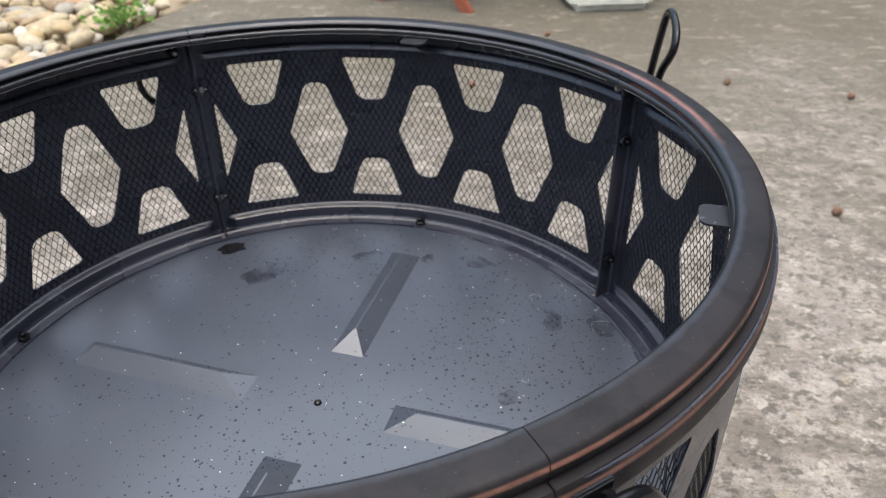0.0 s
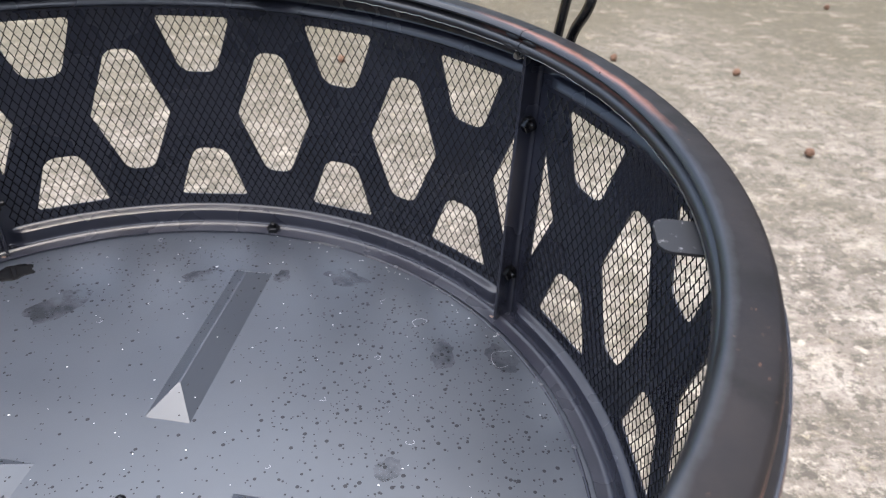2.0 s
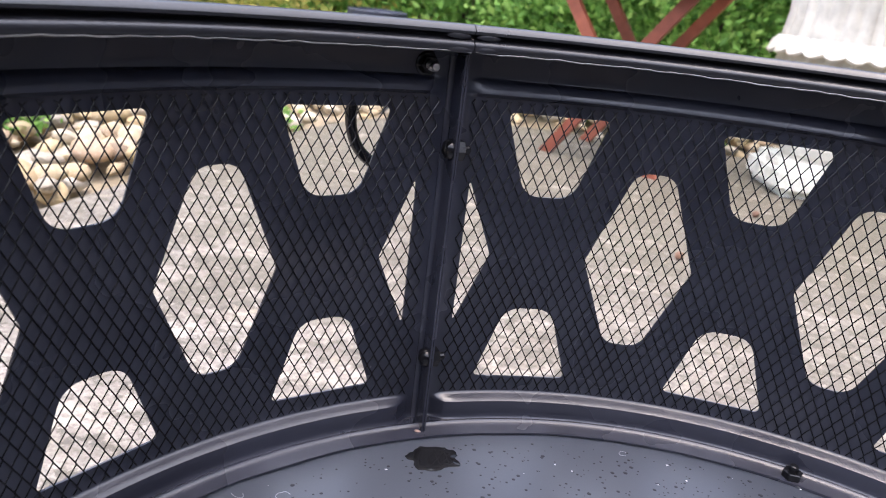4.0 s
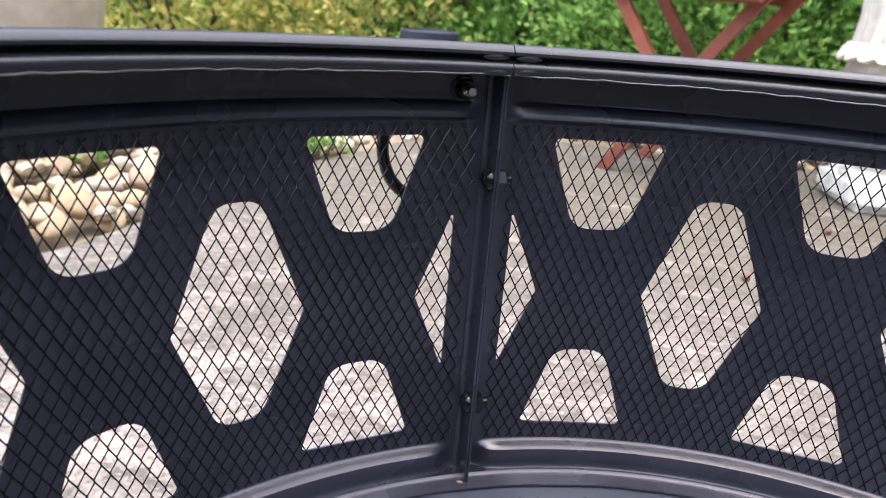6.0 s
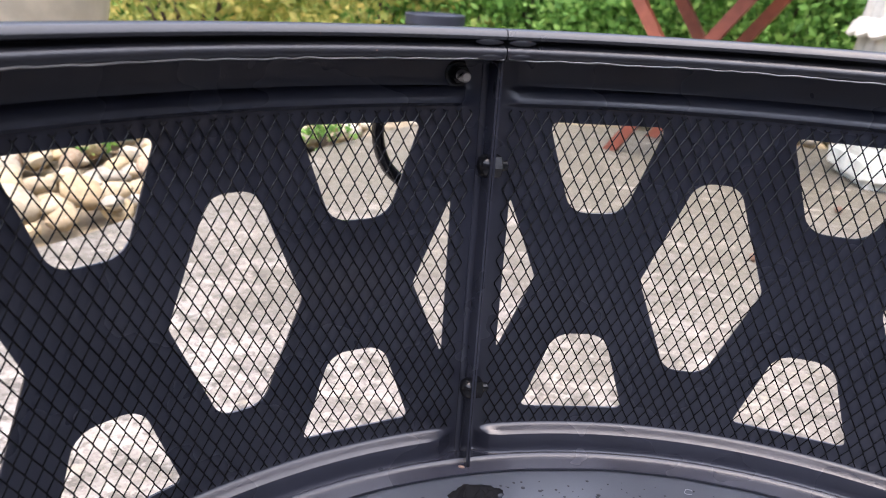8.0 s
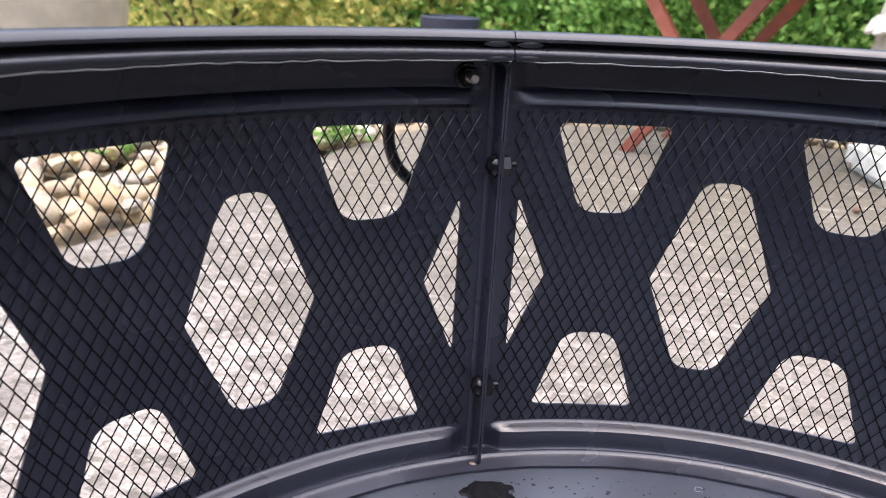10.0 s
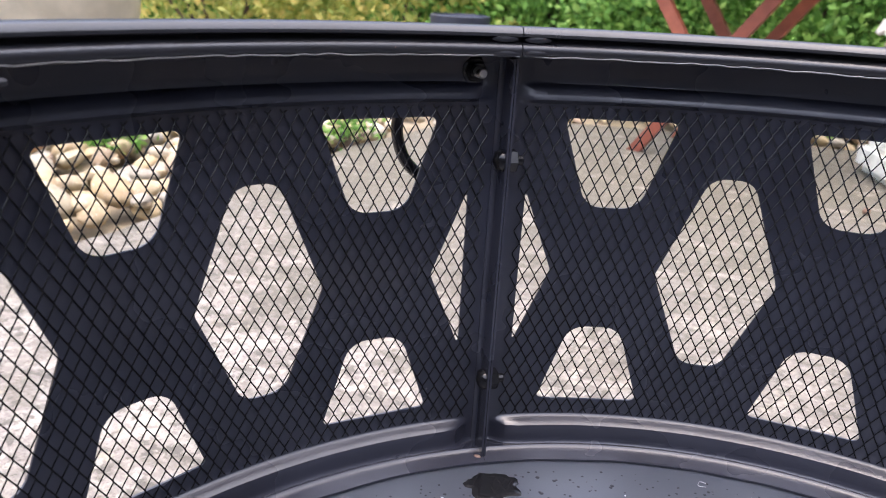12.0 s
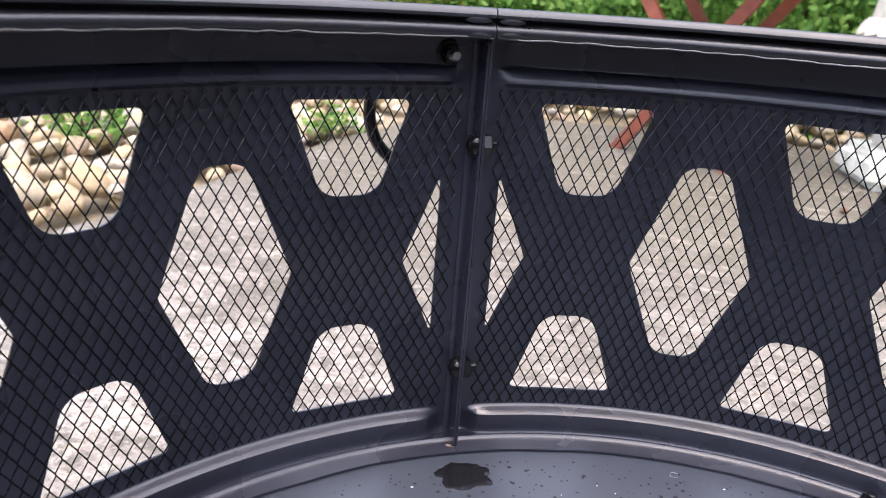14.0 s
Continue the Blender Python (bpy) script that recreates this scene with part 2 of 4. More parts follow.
WHITE_PLASTIC = speckled("white_board", (0.74, 0.75, 0.76), (0.8, 0.81, 0.82), 10, 0.5)
PALE_SIDING = speckled("pale_painted_siding", (0.20, 0.21, 0.23), (0.25, 0.26, 0.28), 6, 0.6)
SIDING = speckled("painted_siding", (0.105, 0.108, 0.115), (0.13, 0.135, 0.145), 6, 0.6)
INK = material("grey_print", (0.2, 0.22, 0.25), 0.6)[0]
BARK = speckled("bark", (0.06, 0.04, 0.03), (0.12, 0.085, 0.06), 60, 0.9)
NUT = speckled("dry_seed_husk", (0.12, 0.06, 0.04), (0.22, 0.125, 0.08), 120, 0.8)


def leaf_mat(name, a, bcol, c):
    m, n, l, b = material(name, a, 0.6)
    b.inputs["Specular IOR Level"].default_value = 0.15
    rnd = n.new("ShaderNodeNewGeometry").outputs["Random Per Island"]
    col = ramp(n, l, rnd, [(0.0, a), (0.6, bcol), (1.0, c)])
    l.new(col, b.inputs["Base Color"])
    tr = n.new("ShaderNodeBsdfTranslucent")
    l.new(col, tr.inputs[0])
    ms = n.new("ShaderNodeMixShader")
    ms.inputs[0].default_value = 0.35
    l.new(b.outputs[0], ms.inputs[1])
    l.new(tr.outputs[0], ms.inputs[2])
    l.new(ms.outputs[0], n["Material Output"].inputs[0])
    return m


LEAF_GREEN = leaf_mat("green_foliage", (0.06, 0.15, 0.03), (0.18, 0.36, 0.075), (0.34, 0.52, 0.14))
LEAF_YELLOW = leaf_mat("yellowing_foliage", (0.22, 0.3, 0.07), (0.46, 0.48, 0.14), (0.66, 0.55, 0.18))

water, wnn, wll, wb = material("rain_water", (0.008, 0.008, 0.009), 0.06)
WET, wtn, wtl, wtb = material("wet_film", (0.02, 0.021, 0.027), 0.3)
wtl.new(ramp(wtn, wtl, noise_tex(wtn, wtl, 45, 6, 0.6), [(0.36, 0.0), (0.62, 0.5)]), wtb.inputs["Alpha"])
# dark surroundings mirrored in the drops are put into their base colour
DROP, dpn, dpl, dpb = material("dark_drop", (0.02, 0.021, 0.026), 0.3)
dpb.inputs["Specular IOR Level"].default_value = 0.4
RING_MARK = material("dried_mineral_ring", (0.42, 0.43, 0.45), 0.6)[0]
FLECK = material("pale_ash_fleck", (0.75, 0.75, 0.74), 0.6)[0]
GLASS, gn, gl, gb = material("lantern_glass", (0.85, 0.9, 0.88), 0.08)
gb.inputs["Transmission Weight"].default_value = 0.9


# ---- building helpers ----
def mesh(name, verts, faces, mat, smooth=True, sharp=40):
    me = bpy.data.meshes.new(name)
    me.from_pydata([tuple(v) for v in verts], [], faces)
    me.validate()
    me.materials.append(mat)
    if smooth:
        me.polygons.foreach_set("use_smooth", [True] * len(me.polygons))
        me.set_sharp_from_angle(angle=radians(sharp))
    me.update()
    return me


def part(name, me, parent=None, label="", m=None):
    ob = new(name, me)
    if parent is not None:
        ob.parent = parent
    if m is not None:
        ob.matrix_basis = m
    if label:
        ob["label"] = label
    return ob


def empty(name, label, category, group="", kind="", m=None):
    ob = tagged(new(name), label, category, group, kind)
    ob.empty_display_size = 0.05
    if m is not None:
        ob.matrix_basis = m
    return ob


class Bag:
    """Collects vertices and faces of one mesh."""

    def __init__(self):
        self.v, self.f = [], []

    def add(self, verts, faces, m=None):
        k = len(self.v)
        self.v += [tuple(m @ Vector(p)) for p in verts] if m is not None else [tuple(p) for p in verts]
        self.f += [tuple(k + i for i in f) for f in faces]
        return self

    def mesh(self, name, mat, smooth=True, sharp=40):
        return mesh(name, self.v, self.f, mat, smooth, sharp)


def grid_faces(rows, cols, close_rows=False, close_cols=False):
    f = []
    for i in range(rows if close_rows else rows - 1):
        for j in range(cols if close_cols else cols - 1):
            a, b = i * cols + j, i * cols + (j + 1) % cols
            c, d = ((i + 1) % rows) * cols + (j + 1) % cols, ((i + 1) % rows) * cols + j
            f.append((a, b, c, d))
    return f


def lathe(profile, n=48, m=None, closed_profile=False):
    """A turned solid from (r, z) points, going up."""
    v, cols = [], len(profile)
    for i in range(n):
        a = 2 * math.pi * i / n
        v += [(r * math.cos(a), r * math.sin(a), z) for r, z in profile]
    f = grid_faces(n, cols, True, closed_profile)
    if not closed_profile:
        f += [tuple(i * cols for i in range(n))[::-1], tuple(i * cols + cols - 1 for i in range(n))]
    return v, f


def sweep(points, radius, sides=8, closed=False, flat=1.0):
    """A rod along points."""
    pts = [Vector(p) for p in points]
    v, n = [], len(pts)
    up = None
    for i, p in enumerate(pts):
        t = (pts[(i + 1) % n] - pts[i - 1]) if closed else (pts[min(i + 1, n - 1)] - pts[max(i - 1, 0)])
        t.normalize()
        if up is None:
            up = t.orthogonal().normalized()
        side = t.cross(up).normalized()
        up = side.cross(t).normalized()
        r = radius[i] if isinstance(radius, (list, tuple)) else radius
        for k in range(sides):
            a = 2 * math.pi * k / sides
            v.append(p + side * (math.cos(a) * r) + up * (math.sin(a) * r * flat))
    f = grid_faces(n, sides, closed, True)
    if not closed:
        f += [tuple(range(sides))[::-1], tuple((n - 1) * sides + k for k in range(sides))]
    return v, f


def box(x0, x1, y0, y1, z0, z1, bev=0.0):
    """A box whose edges are cut by bev."""
    bm = bmesh.new()
    bmesh.ops.create_cube(bm, size=1.0)
    for w in bm.verts:
        w.co = Vector(((x0 + x1) / 2 + w.co.x * (x1 - x0), (y0 + y1) / 2 + w.co.y * (y1 - y0), (z0 + z1) / 2 + w.co.z * (z1 - z0)))
    if bev:
        bmesh.ops.bevel(bm, geom=bm.edges[:], offset=bev, segments=2, affect="EDGES")
    bm.verts.index_update()
    r = [tuple(w.co) for w in bm.verts], [tuple(w.index for w in f.verts) for f in bm.faces]
    bm.free()
    return r


def hexagon(r, h, z0=0.0, bev=0.0007):
    v = []
    for rr, z in ((r - bev, z0), (r, z0 + bev), (r, z0 + h - bev), (r - bev, z0 + h)):
        v += [(rr * math.cos(math.pi * k / 3), rr * math.sin(math.pi * k / 3), z) for k in range(6)]
    f = grid_faces(4, 6, False, True) + [tuple(range(6))[::-1], tuple(range(18, 24))]
    return v, f


# ---- the fire pit ----
R = 0.361                      # inner face of the wall
SEAM = radians(119.65)         # one of four bolted seams
PITCH = radians(22.5)
HOLE_STEP = 0.1406             # along the wall, from one opening to the next
SHEET = 0.0013
Z_FLOOR = 0.203

pit = empty("fire_pit", "round black steel fire pit with cut-out wall, wet inside", "fire pit")


def smoothstep(a, b, x):
    t = min(1.0, max(0.0, (x - a) / (b - a)))
    return t * t * (3 - 2 * t)


def rounded(points, radii, seg=5):
    """A closed outline in the plane with rounded corners."""
    out, n = [], len(points)
    for i in range(n):
        p, a, b = Vector(points[i]), Vector(points[i - 1]), Vector(points[(i + 1) % n])
        u, w = (a - p).normalized(), (b - p).normalized()
        half = u.angle(w) / 2
        cut = radii[i] / math.tan(half)
        centre = p + (u + w).normalized() * (radii[i] / math.sin(half))
        p0, p1 = p + u * cut - centre, p + w * cut - centre
        ang = p0.angle_signed(p1)
        k = max(2, seg)
        for j in range(k + 1):
            t = ang * j / k
            c, s = math.cos(t), math.sin(t)
            out.append(Vector((centre.x + p0.x * c + p0.y * s, centre.y - p0.x * s + p0.y * c)))
    return out


def holes():
    """Outlines of one panel's openings, in metres along the arc and up."""
    step, hs = HOLE_STEP, []
    for k in range(4):
        c = (-1.5 + k) * step
        hs.append(rounded([(c - 0.0345, 0.4285), (c - 0.0165, 0.374), (c + 0.0165, 0.374), (c + 0.0345, 0.4285)], [0.0035, 0.0145, 0.0145, 0.0035]))
        hs.append(rounded([(c - 0.0345, 0.2385), (c + 0.0345, 0.2385), (c + 0.0165, 0.2925), (c - 0.0165, 0.2925)], [0.003, 0.003, 0.0145, 0.0145]))
    for k in range(3):
        c = (-1 + k) * step
        hs.append(rounded([(c - 0.0370, 0.3315), (c - 0.0125, 0.2705), (c + 0.0125, 0.2705), (c + 0.0370, 0.3315), (c + 0.0125, 0.397), (c - 0.0125, 0.397)],
                          [0.006, 0.0125, 0.0125, 0.006, 0.0125, 0.0125]))
    e = 2 * PITCH * R
    for s in (-1, 1):
        pts = [(s * (e - 0.0388), 0.3320), (s * (e - 0.0180), 0.2812), (s * (e - 0.0180), 0.3850)]
        hs.append(rounded(pts, [0.004, 0.0008, 0.0008]) if s < 0 else rounded(pts[::-1], [0.0008, 0.0008, 0.004]))
    return hs


def inside(p, poly):
    c, n = False, len(poly)
    for i in range(n):
        a, b = poly[i], poly[i - 1]
        if (a.y > p.y) != (b.y > p.y) and p.x < (b.x - a.x) * (p.y - a.y) / (b.y - a.y) + a.x:
            c = not c
    return c


def panel_radius(s, z):
    """The wall's inner face: beads above and below the openings, fading out at the seams."""
    fade = smoothstep(0.0, 0.016, 2 * PITCH * R - 0.006 - abs(s))
    r = R
    r += fade * 0.0032 * smoothstep(0.4455, 0.4485, z)
    r -= fade * 0.0040 * (smoothstep(0.4365, 0.4392, z) - smoothstep(0.4392, 0.4478, z))
    r -= fade * 0.0080 * (1 - smoothstep(0.2212, 0.2268, z))
    r -= 0.0030 * (1 - smoothstep(0.2062, 0.2102, z))
    return r


def build_panel():
    from mathutils.geometry import delaunay_2d_cdt
    half = 2 * PITCH * R - 0.0002
    z0, z1 = 0.2068, 0.464
    pts, edges = [], []
    hs = holes()
    for h in hs:
        k = len(pts)
        pts += h
        edges += [(k + i, k + (i + 1) % len(h)) for i in range(len(h))]
    rows = [0.2068, 0.2080, 0.2092, 0.2105, 0.2130, 0.2175, 0.2205, 0.2218, 0.2228, 0.2238, 0.2248, 0.2258, 0.2270, 0.232, 0.250, 0.275, 0.3, 0.325, 0.35, 0.375, 0.4, 0.42, 0.432, 0.4355,
            0.4366, 0.4374, 0.4382, 0.4392, 0.4408, 0.4425, 0.4445, 0.4455, 0.4465, 0.4478, 0.4490, 0.453, 0.458, 0.464]
    cols = [-half + 2 * half * i / 64 for i in range(65)] + [s * (half - d) for s in (-1, 1) for d in (0.003, 0.006, 0.013, 0.0165)]
    for z in rows:
        for s in cols:
            q = Vector((s, z))
            if z in (z0, z1) or abs(s) > half - 1e-6 or not any(abs(s - h[0].x) < 0.09 and (inside(q, h) or min((q - w).length for w in h) < 0.002) for h in hs):
                pts.append(q)
    vv, _, ff, _, _, _ = delaunay_2d_cdt(pts, edges, [], 0, 1e-6)
    keep = []
    for f in ff:
        c = sum((vv[i] for i in f), Vector((0, 0))) / len(f)
        if not any(abs(c.x - h[0].x) < 0.09 and inside(c, h) for h in hs):
            keep.append(tuple(f))
    n = len(vv)
    verts = []
    for off in (0.0, SHEET):
        for p in vv:
            r, a = panel_radius(p.x, p.y) + off, p.x / R
            verts.append((r * math.cos(a), r * math.sin(a), p.y))
    count = {}
    for f in keep:
        for i in range(len(f)):
            e = (f[i], f[(i + 1) % len(f)])
            count[e] = count.get(e, 0) + 1
    faces = [f[::-1] for f in keep] + [tuple(i + n for i in f) for f in keep]
    faces += [(a, b, b + n, a + n) for (a, b) in count if (b, a) not in count]
    bag = Bag().add(verts, faces)
    # the inturned flange at each end, with its rounded bend
    for s in (-1, 1):
        line = []
        for k in range(6):
            t = math.pi / 2 * k / 5
            line.append((half - 0.0045 + 0.0045 * math.sin(t), R - 0.0045 * (1 - math.cos(t))))
        line.append((half, 0.3435))
        back = [(half - SHEET, 0.3435)] + [(half - 0.0045 + (0.0045 - SHEET) * math.sin(math.pi / 2 * k / 5), R - SHEET - (0.0045 - SHEET) * (1 - math.cos(math.pi / 2 * k / 5))) for k in range(5, -1, -1)]
        ring = line + back
        fv = []
        for z in (0.2030, 0.262, 0.334, 0.4, 0.463):
            fv += [(r * math.cos(s * w / R), r * math.sin(s * w / R), z) for w, r in ring]
        k = len(ring)
        bag.add(fv, grid_faces(5, k, False, True) + [tuple(range(k)), tuple(4 * k + i for i in range(k))])
    # the lip turned in over the floor pan
    lip, m = [], 72
    prof = [(0.3500, 0.2086), (0.3488, 0.2072), (0.3460, 0.2064), (0.3385, 0.2052), (0.3385, 0.2040), (0.3625, 0.2046), (0.3628, 0.2078)]
    for i in range(m + 1):
        a = (-half + 2 * half * i / m) / R
        w = 0.0012 * noise.noise((9 * a, 3.1, 0)) if 0 < i < m else 0
        lip += [((r + (w if r < 0.34 else 0)) * math.cos(a), (r + (w if r < 0.34 else 0)) * math.sin(a), z) for r, z in prof]
    bag.add(lip, grid_faces(m + 1, 7, False, True))
    return bag.mesh("wall_panel", PAINT, sharp=35)


def build_screen():
    """The expanded-metal lining of one panel: zigzag strands that meet at the knuckles."""
    bag = Bag()
    half, px, pz = 2 * PITCH * R - 0.0112, 0.00395, 0.0149
    nx = int(2 * half / px)
    z_top, z_bot = 0.4352, 0.2310
    rr = R - 0.0017
    for i in range(nx + 1):
        x0 = -half + i * px
        pts, z, k = [], z_top - 0.0022, 0
        sgn = 1 if i % 2 else -1
        path = [(x0 + sgn * px * (0.1 + 0.12 * math.sin(i * 2.3)), z_top + 0.0004 * math.sin(i * 1.7))]
        while z > z_bot:
            s = sgn * (1 if k % 2 == 0 else -1)
            path.append((x0 + s * px * 0.47, z + 0.0005))
            path.append((x0 + s * px * 0.47, z - 0.0005))
            z -= pz / 2
            k += 1
        s = sgn * (1 if k % 2 == 0 else -1)
        path.append((x0 + s * px * 0.05, z + pz * 0.22))
        for j, (x, zz) in enumerate(path):
            w = 0.0003 * noise.noise((x * 60, zz * 60, 7.7))
            a = (x + w) / R
            rad = rr + (0.00045 if j % 2 else -0.00045)
            pts.append((rad * math.cos(a), rad * math.sin(a), zz))
        bag.add(*sweep(pts, 0.00040, 6))
    return bag.mesh("mesh_screen", MESH_PAINT, sharp=60)


PANEL, SCREEN = build_panel(), build_screen()


def arc_strip(prof, a0, a1, n, wobble=0.0, seed=0.0):
    v = []
    for i in range(n + 1):
        a = a0 + (a1 - a0) * i / n
        w = wobble * noise.noise((a * 40, seed, 0.3))
        v += [(r * math.cos(a), r * math.sin(a), z + w) for r, z in prof]
    k = len(prof)
    return v, grid_faces(n + 1, k, False, True) + [tuple(range(k))[::-1], tuple(n * k + i for i in range(k))]


RIM_PROFILE = [(0.3360, 0.4768), (0.3374, 0.4793), (0.3388, 0.4800), (0.3396, 0.4801), (0.3480, 0.4799), (0.3562, 0.4795), (0.3572, 0.4792), (0.3592, 0.4777), (0.3602, 0.4742), (0.3602, 0.4695),
               (0.3586, 0.4676), (0.3586, 0.4648), (0.3612, 0.4634), (0.3648, 0.4624), (0.3666, 0.4600), (0.3672, 0.4500), (0.3668, 0.4470), (0.3658, 0.4472),
               (0.3658, 0.4560), (0.3658, 0.4612), (0.3640, 0.4646), (0.3440, 0.4655), (0.3390, 0.4643), (0.3364, 0.4650), (0.3350, 0.4672), (0.3352, 0.4697), (0.3372, 0.4715), (0.3408, 0.4723), (0.3416, 0.4736), (0.3400, 0.4747), (0.3368, 0.4752)]
quarter = math.pi / 4
RIM_SEG = Bag().add(*arc_strip(RIM_PROFILE, -quarter + 0.0009, quarter - 0.0009, 96)).mesh("rim_segment", RIM, sharp=50)
LIP_EDGE = Bag().add(*arc_strip([(0.3364, 0.4653), (0.3355, 0.4656), (0.3354, 0.4652), (0.3364, 0.4648)], -quarter + 0.004, quarter - 0.004, 240, 0.0008, 4.0)).mesh("rolled_edge", EDGE, sharp=30)

bolt_bag = Bag()
bolt_bag.add(*lathe([(0.0068, -0.0002), (0.0068, 0.001), (0.0052, 0.0038), (0.0015, 0.0052)], 16))
BOLT_HEAD = bolt_bag.mesh("bolt_head", GLOSS)
NUT_ME = Bag().add(*hexagon(0.0068, 0.0058)).add(*lathe([(0.0029, 0.0056), (0.0029, 0.0095), (0.0022, 0.0102)], 12)).mesh("hex_nut", GLOSS, sharp=25)
WASHER_NUT = Bag().add(*lathe([(0.0078, 0), (0.0078, 0.001), (0.0066, 0.0014)], 20)).add(*hexagon(0.0058, 0.0042, 0.0012)).mesh("washer_nut", GLOSS, sharp=25)
thread = [(0.0029, 0.004)]
for k in range(9):
    thread += [(0.0031, 0.0045 + k * 0.001), (0.0027, 0.005 + k * 0.001)]
STUD = Bag().add(*lathe(thread + [(0.0022, 0.0142)], 14)).mesh("threaded_end", STEEL, sharp=70)


def ring_pose(ang, r, z, inward=True):
    """At that angle on the ring, local z pointing to the axis (or out), local y up."""
    n = Vector((-math.cos(ang), -math.sin(ang), 0)) * (1 if inward else -1)
    x = Vector((0, 0, 1)).cross(n)
    return Matrix(((x.x, 0, n.x, r * math.cos(ang)), (x.y, 0, n.y, r * math.sin(ang)), (x.z, 1, n.z, z), (0, 0, 0, 1)))


def tangent_pose(ang, r, z, sign):
    t = Vector((-math.sin(ang), math.cos(ang), 0)) * sign
    y = Vector((0, 0, 1))
    x = y.cross(t)
    shift = t * 0.0014
    return Matrix(((x.x, 0, t.x, r * math.cos(ang) + shift.x), (x.y, 0, t.y, r * math.sin(ang) + shift.y), (0, 1, 0, z), (0, 0, 0, 1)))


WELD = Bag().add(*lathe([(1, -0.0006), (0.96, 0.0003), (0.6, 0.0008), (0.1, 0.001)], 14), m=Matrix.Diagonal((0.0075, 0.0015, 0.5, 1))).mesh("weld_mark", RIM)


# one swinging wire handle, hung from its bolt: x along the wall, y up, z outwards
def handle_mesh(knots):
    pts = []
    for i in range(len(knots) - 1):
        p0, p1, p2, p3 = (Vector((*knots[max(0, min(len(knots) - 1, i + q))], 0)) for q in (-1, 0, 1, 2))
        for q in range(5):
            t = q / 5
            pts.append(0.5 * (2 * p1 + (p2 - p0) * t + (2 * p0 - 5 * p1 + 4 * p2 - p3) * t * t + (3 * p1 - p0 - 3 * p2 + p3) * t ** 3))
    pts.append(Vector((*knots[-1], 0)))
    return Bag().add(*sweep(pts, 0.0037, 10)).mesh("handle_loop", GLOSS)


RAISED = handle_mesh([(0.009, 0.0), (0.011, -0.03), (0.012, -0.062), (0.0105, -0.072), (0.005, -0.078), (-0.006, -0.076), (-0.016, -0.069), (-0.0205, -0.058), (-0.0185, -0.047), (-0.011, -0.030), (-0.009, -0.014), (-0.009, 0.0)])
HANGING = handle_mesh([(0.006, 0.003), (0.024, 0.0), (0.035, -0.011), (0.0405, -0.025), (0.040, -0.039), (0.034, -0.053), (0.022, -0.063), (0.006, -0.066), (-0.006, -0.057), (-0.009, -0.038), (-0.008, 0.002)])
BRACKET = Bag().add(*box(-0.012, 0.012, -0.012, 0.010, 0.0, 0.003, 0.001)).add(*sweep([(-0.011, -0.002, 0.001), (-0.006, -0.002, 0.009), (0.006, -0.002, 0.009), (0.011, -0.002, 0.001)], 0.0035, 8)).mesh("handle_bracket", GLOSS)

for k in range(4):
    seam = SEAM + k * math.pi / 2
    mid = seam - math.pi / 4
    wall = part("wall_panel", PANEL, pit, m=Matrix.Rotation(mid, 4, "Z"))
    part("mesh_screen", SCREEN, wall, "black diamond expanded-metal mesh lining")
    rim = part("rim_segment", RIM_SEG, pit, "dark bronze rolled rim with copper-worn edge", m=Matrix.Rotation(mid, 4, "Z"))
    for da, zz in ((-1.5, 0.4736), (1.6, 0.4738), (-1.3, 0.4668), (1.5, 0.4664)):
        part("weld_mark", WELD, rim, m=Matrix.Rotation(-mid, 4, "Z") @ ring_pose(seam + radians(da), 0.3371 if zz > 0.47 else 0.3352, zz))
    part("rolled_edge", LIP_EDGE, rim, "thin wavy bare sheet edge")
    for z in (0.405, 0.2605):
        part("bolt_head", BOLT_HEAD, wall, m=Matrix.Rotation(-mid, 4, "Z") @ tangent_pose(seam, 0.3515, z, 1))
        part("hex_nut", NUT_ME, wall, m=Matrix.Rotation(-mid, 4, "Z") @ tangent_pose(seam, 0.3515, z, -1))
    ha = seam + radians(2.75)
    stud = part("washer_nut", WASHER_NUT, wall, m=Matrix.Rotation(-mid, 4, "Z") @ ring_pose(ha, 0.3638, 0.454))
    part("threaded_end", STUD, stud, "bare steel threaded stud")
    hm = ring_pose(ha, 0.3672, 0.452, False)
    swing = Matrix.Translation((0, -0.002, 0.009)) @ Matrix.Rotation(radians(-4), 4, "X")
    if k == 3:
        swing = Matrix.Translation((-0.016, -0.002, 0.014)) @ Matrix.Rotation(radians(-34), 4, "Y") @ Matrix.Rotation(radians(-172), 4, "X") @ Matrix.Diagonal((1.7, 1, 1, 1))
    br = part("handle_bracket", BRACKET, pit, m=hm)
    part("handle_loop", RAISED if k == 3 else HANGING, br, "black wire drop handle", m=swing)

# paint rubbed off at the feet of two flanges
RUBBED = steel("rubbed_copper_chip", (0.62, 0.46, 0.36), 0.45)
CHIP = Bag().add(*lathe([(1, -0.0004), (0.9, 0.0003), (0.3, 0.0007)], 9), m=Matrix.Diagonal((0.0024, 0.0013, 0.8, 1))).mesh("paint_chip", RUBBED)
for seam, turn in ((SEAM - math.pi / 2, 20), (SEAM, -30)):
    part("paint_chip", CHIP, pit, "bare copper-coloured chip in the paint", m=Matrix.Translation((0.344 * math.cos(seam + 0.012), 0.344 * math.sin(seam + 0.012), 0.2066)) @ Matrix.Rotation(seam + radians(90 + turn), 4, "Z"))

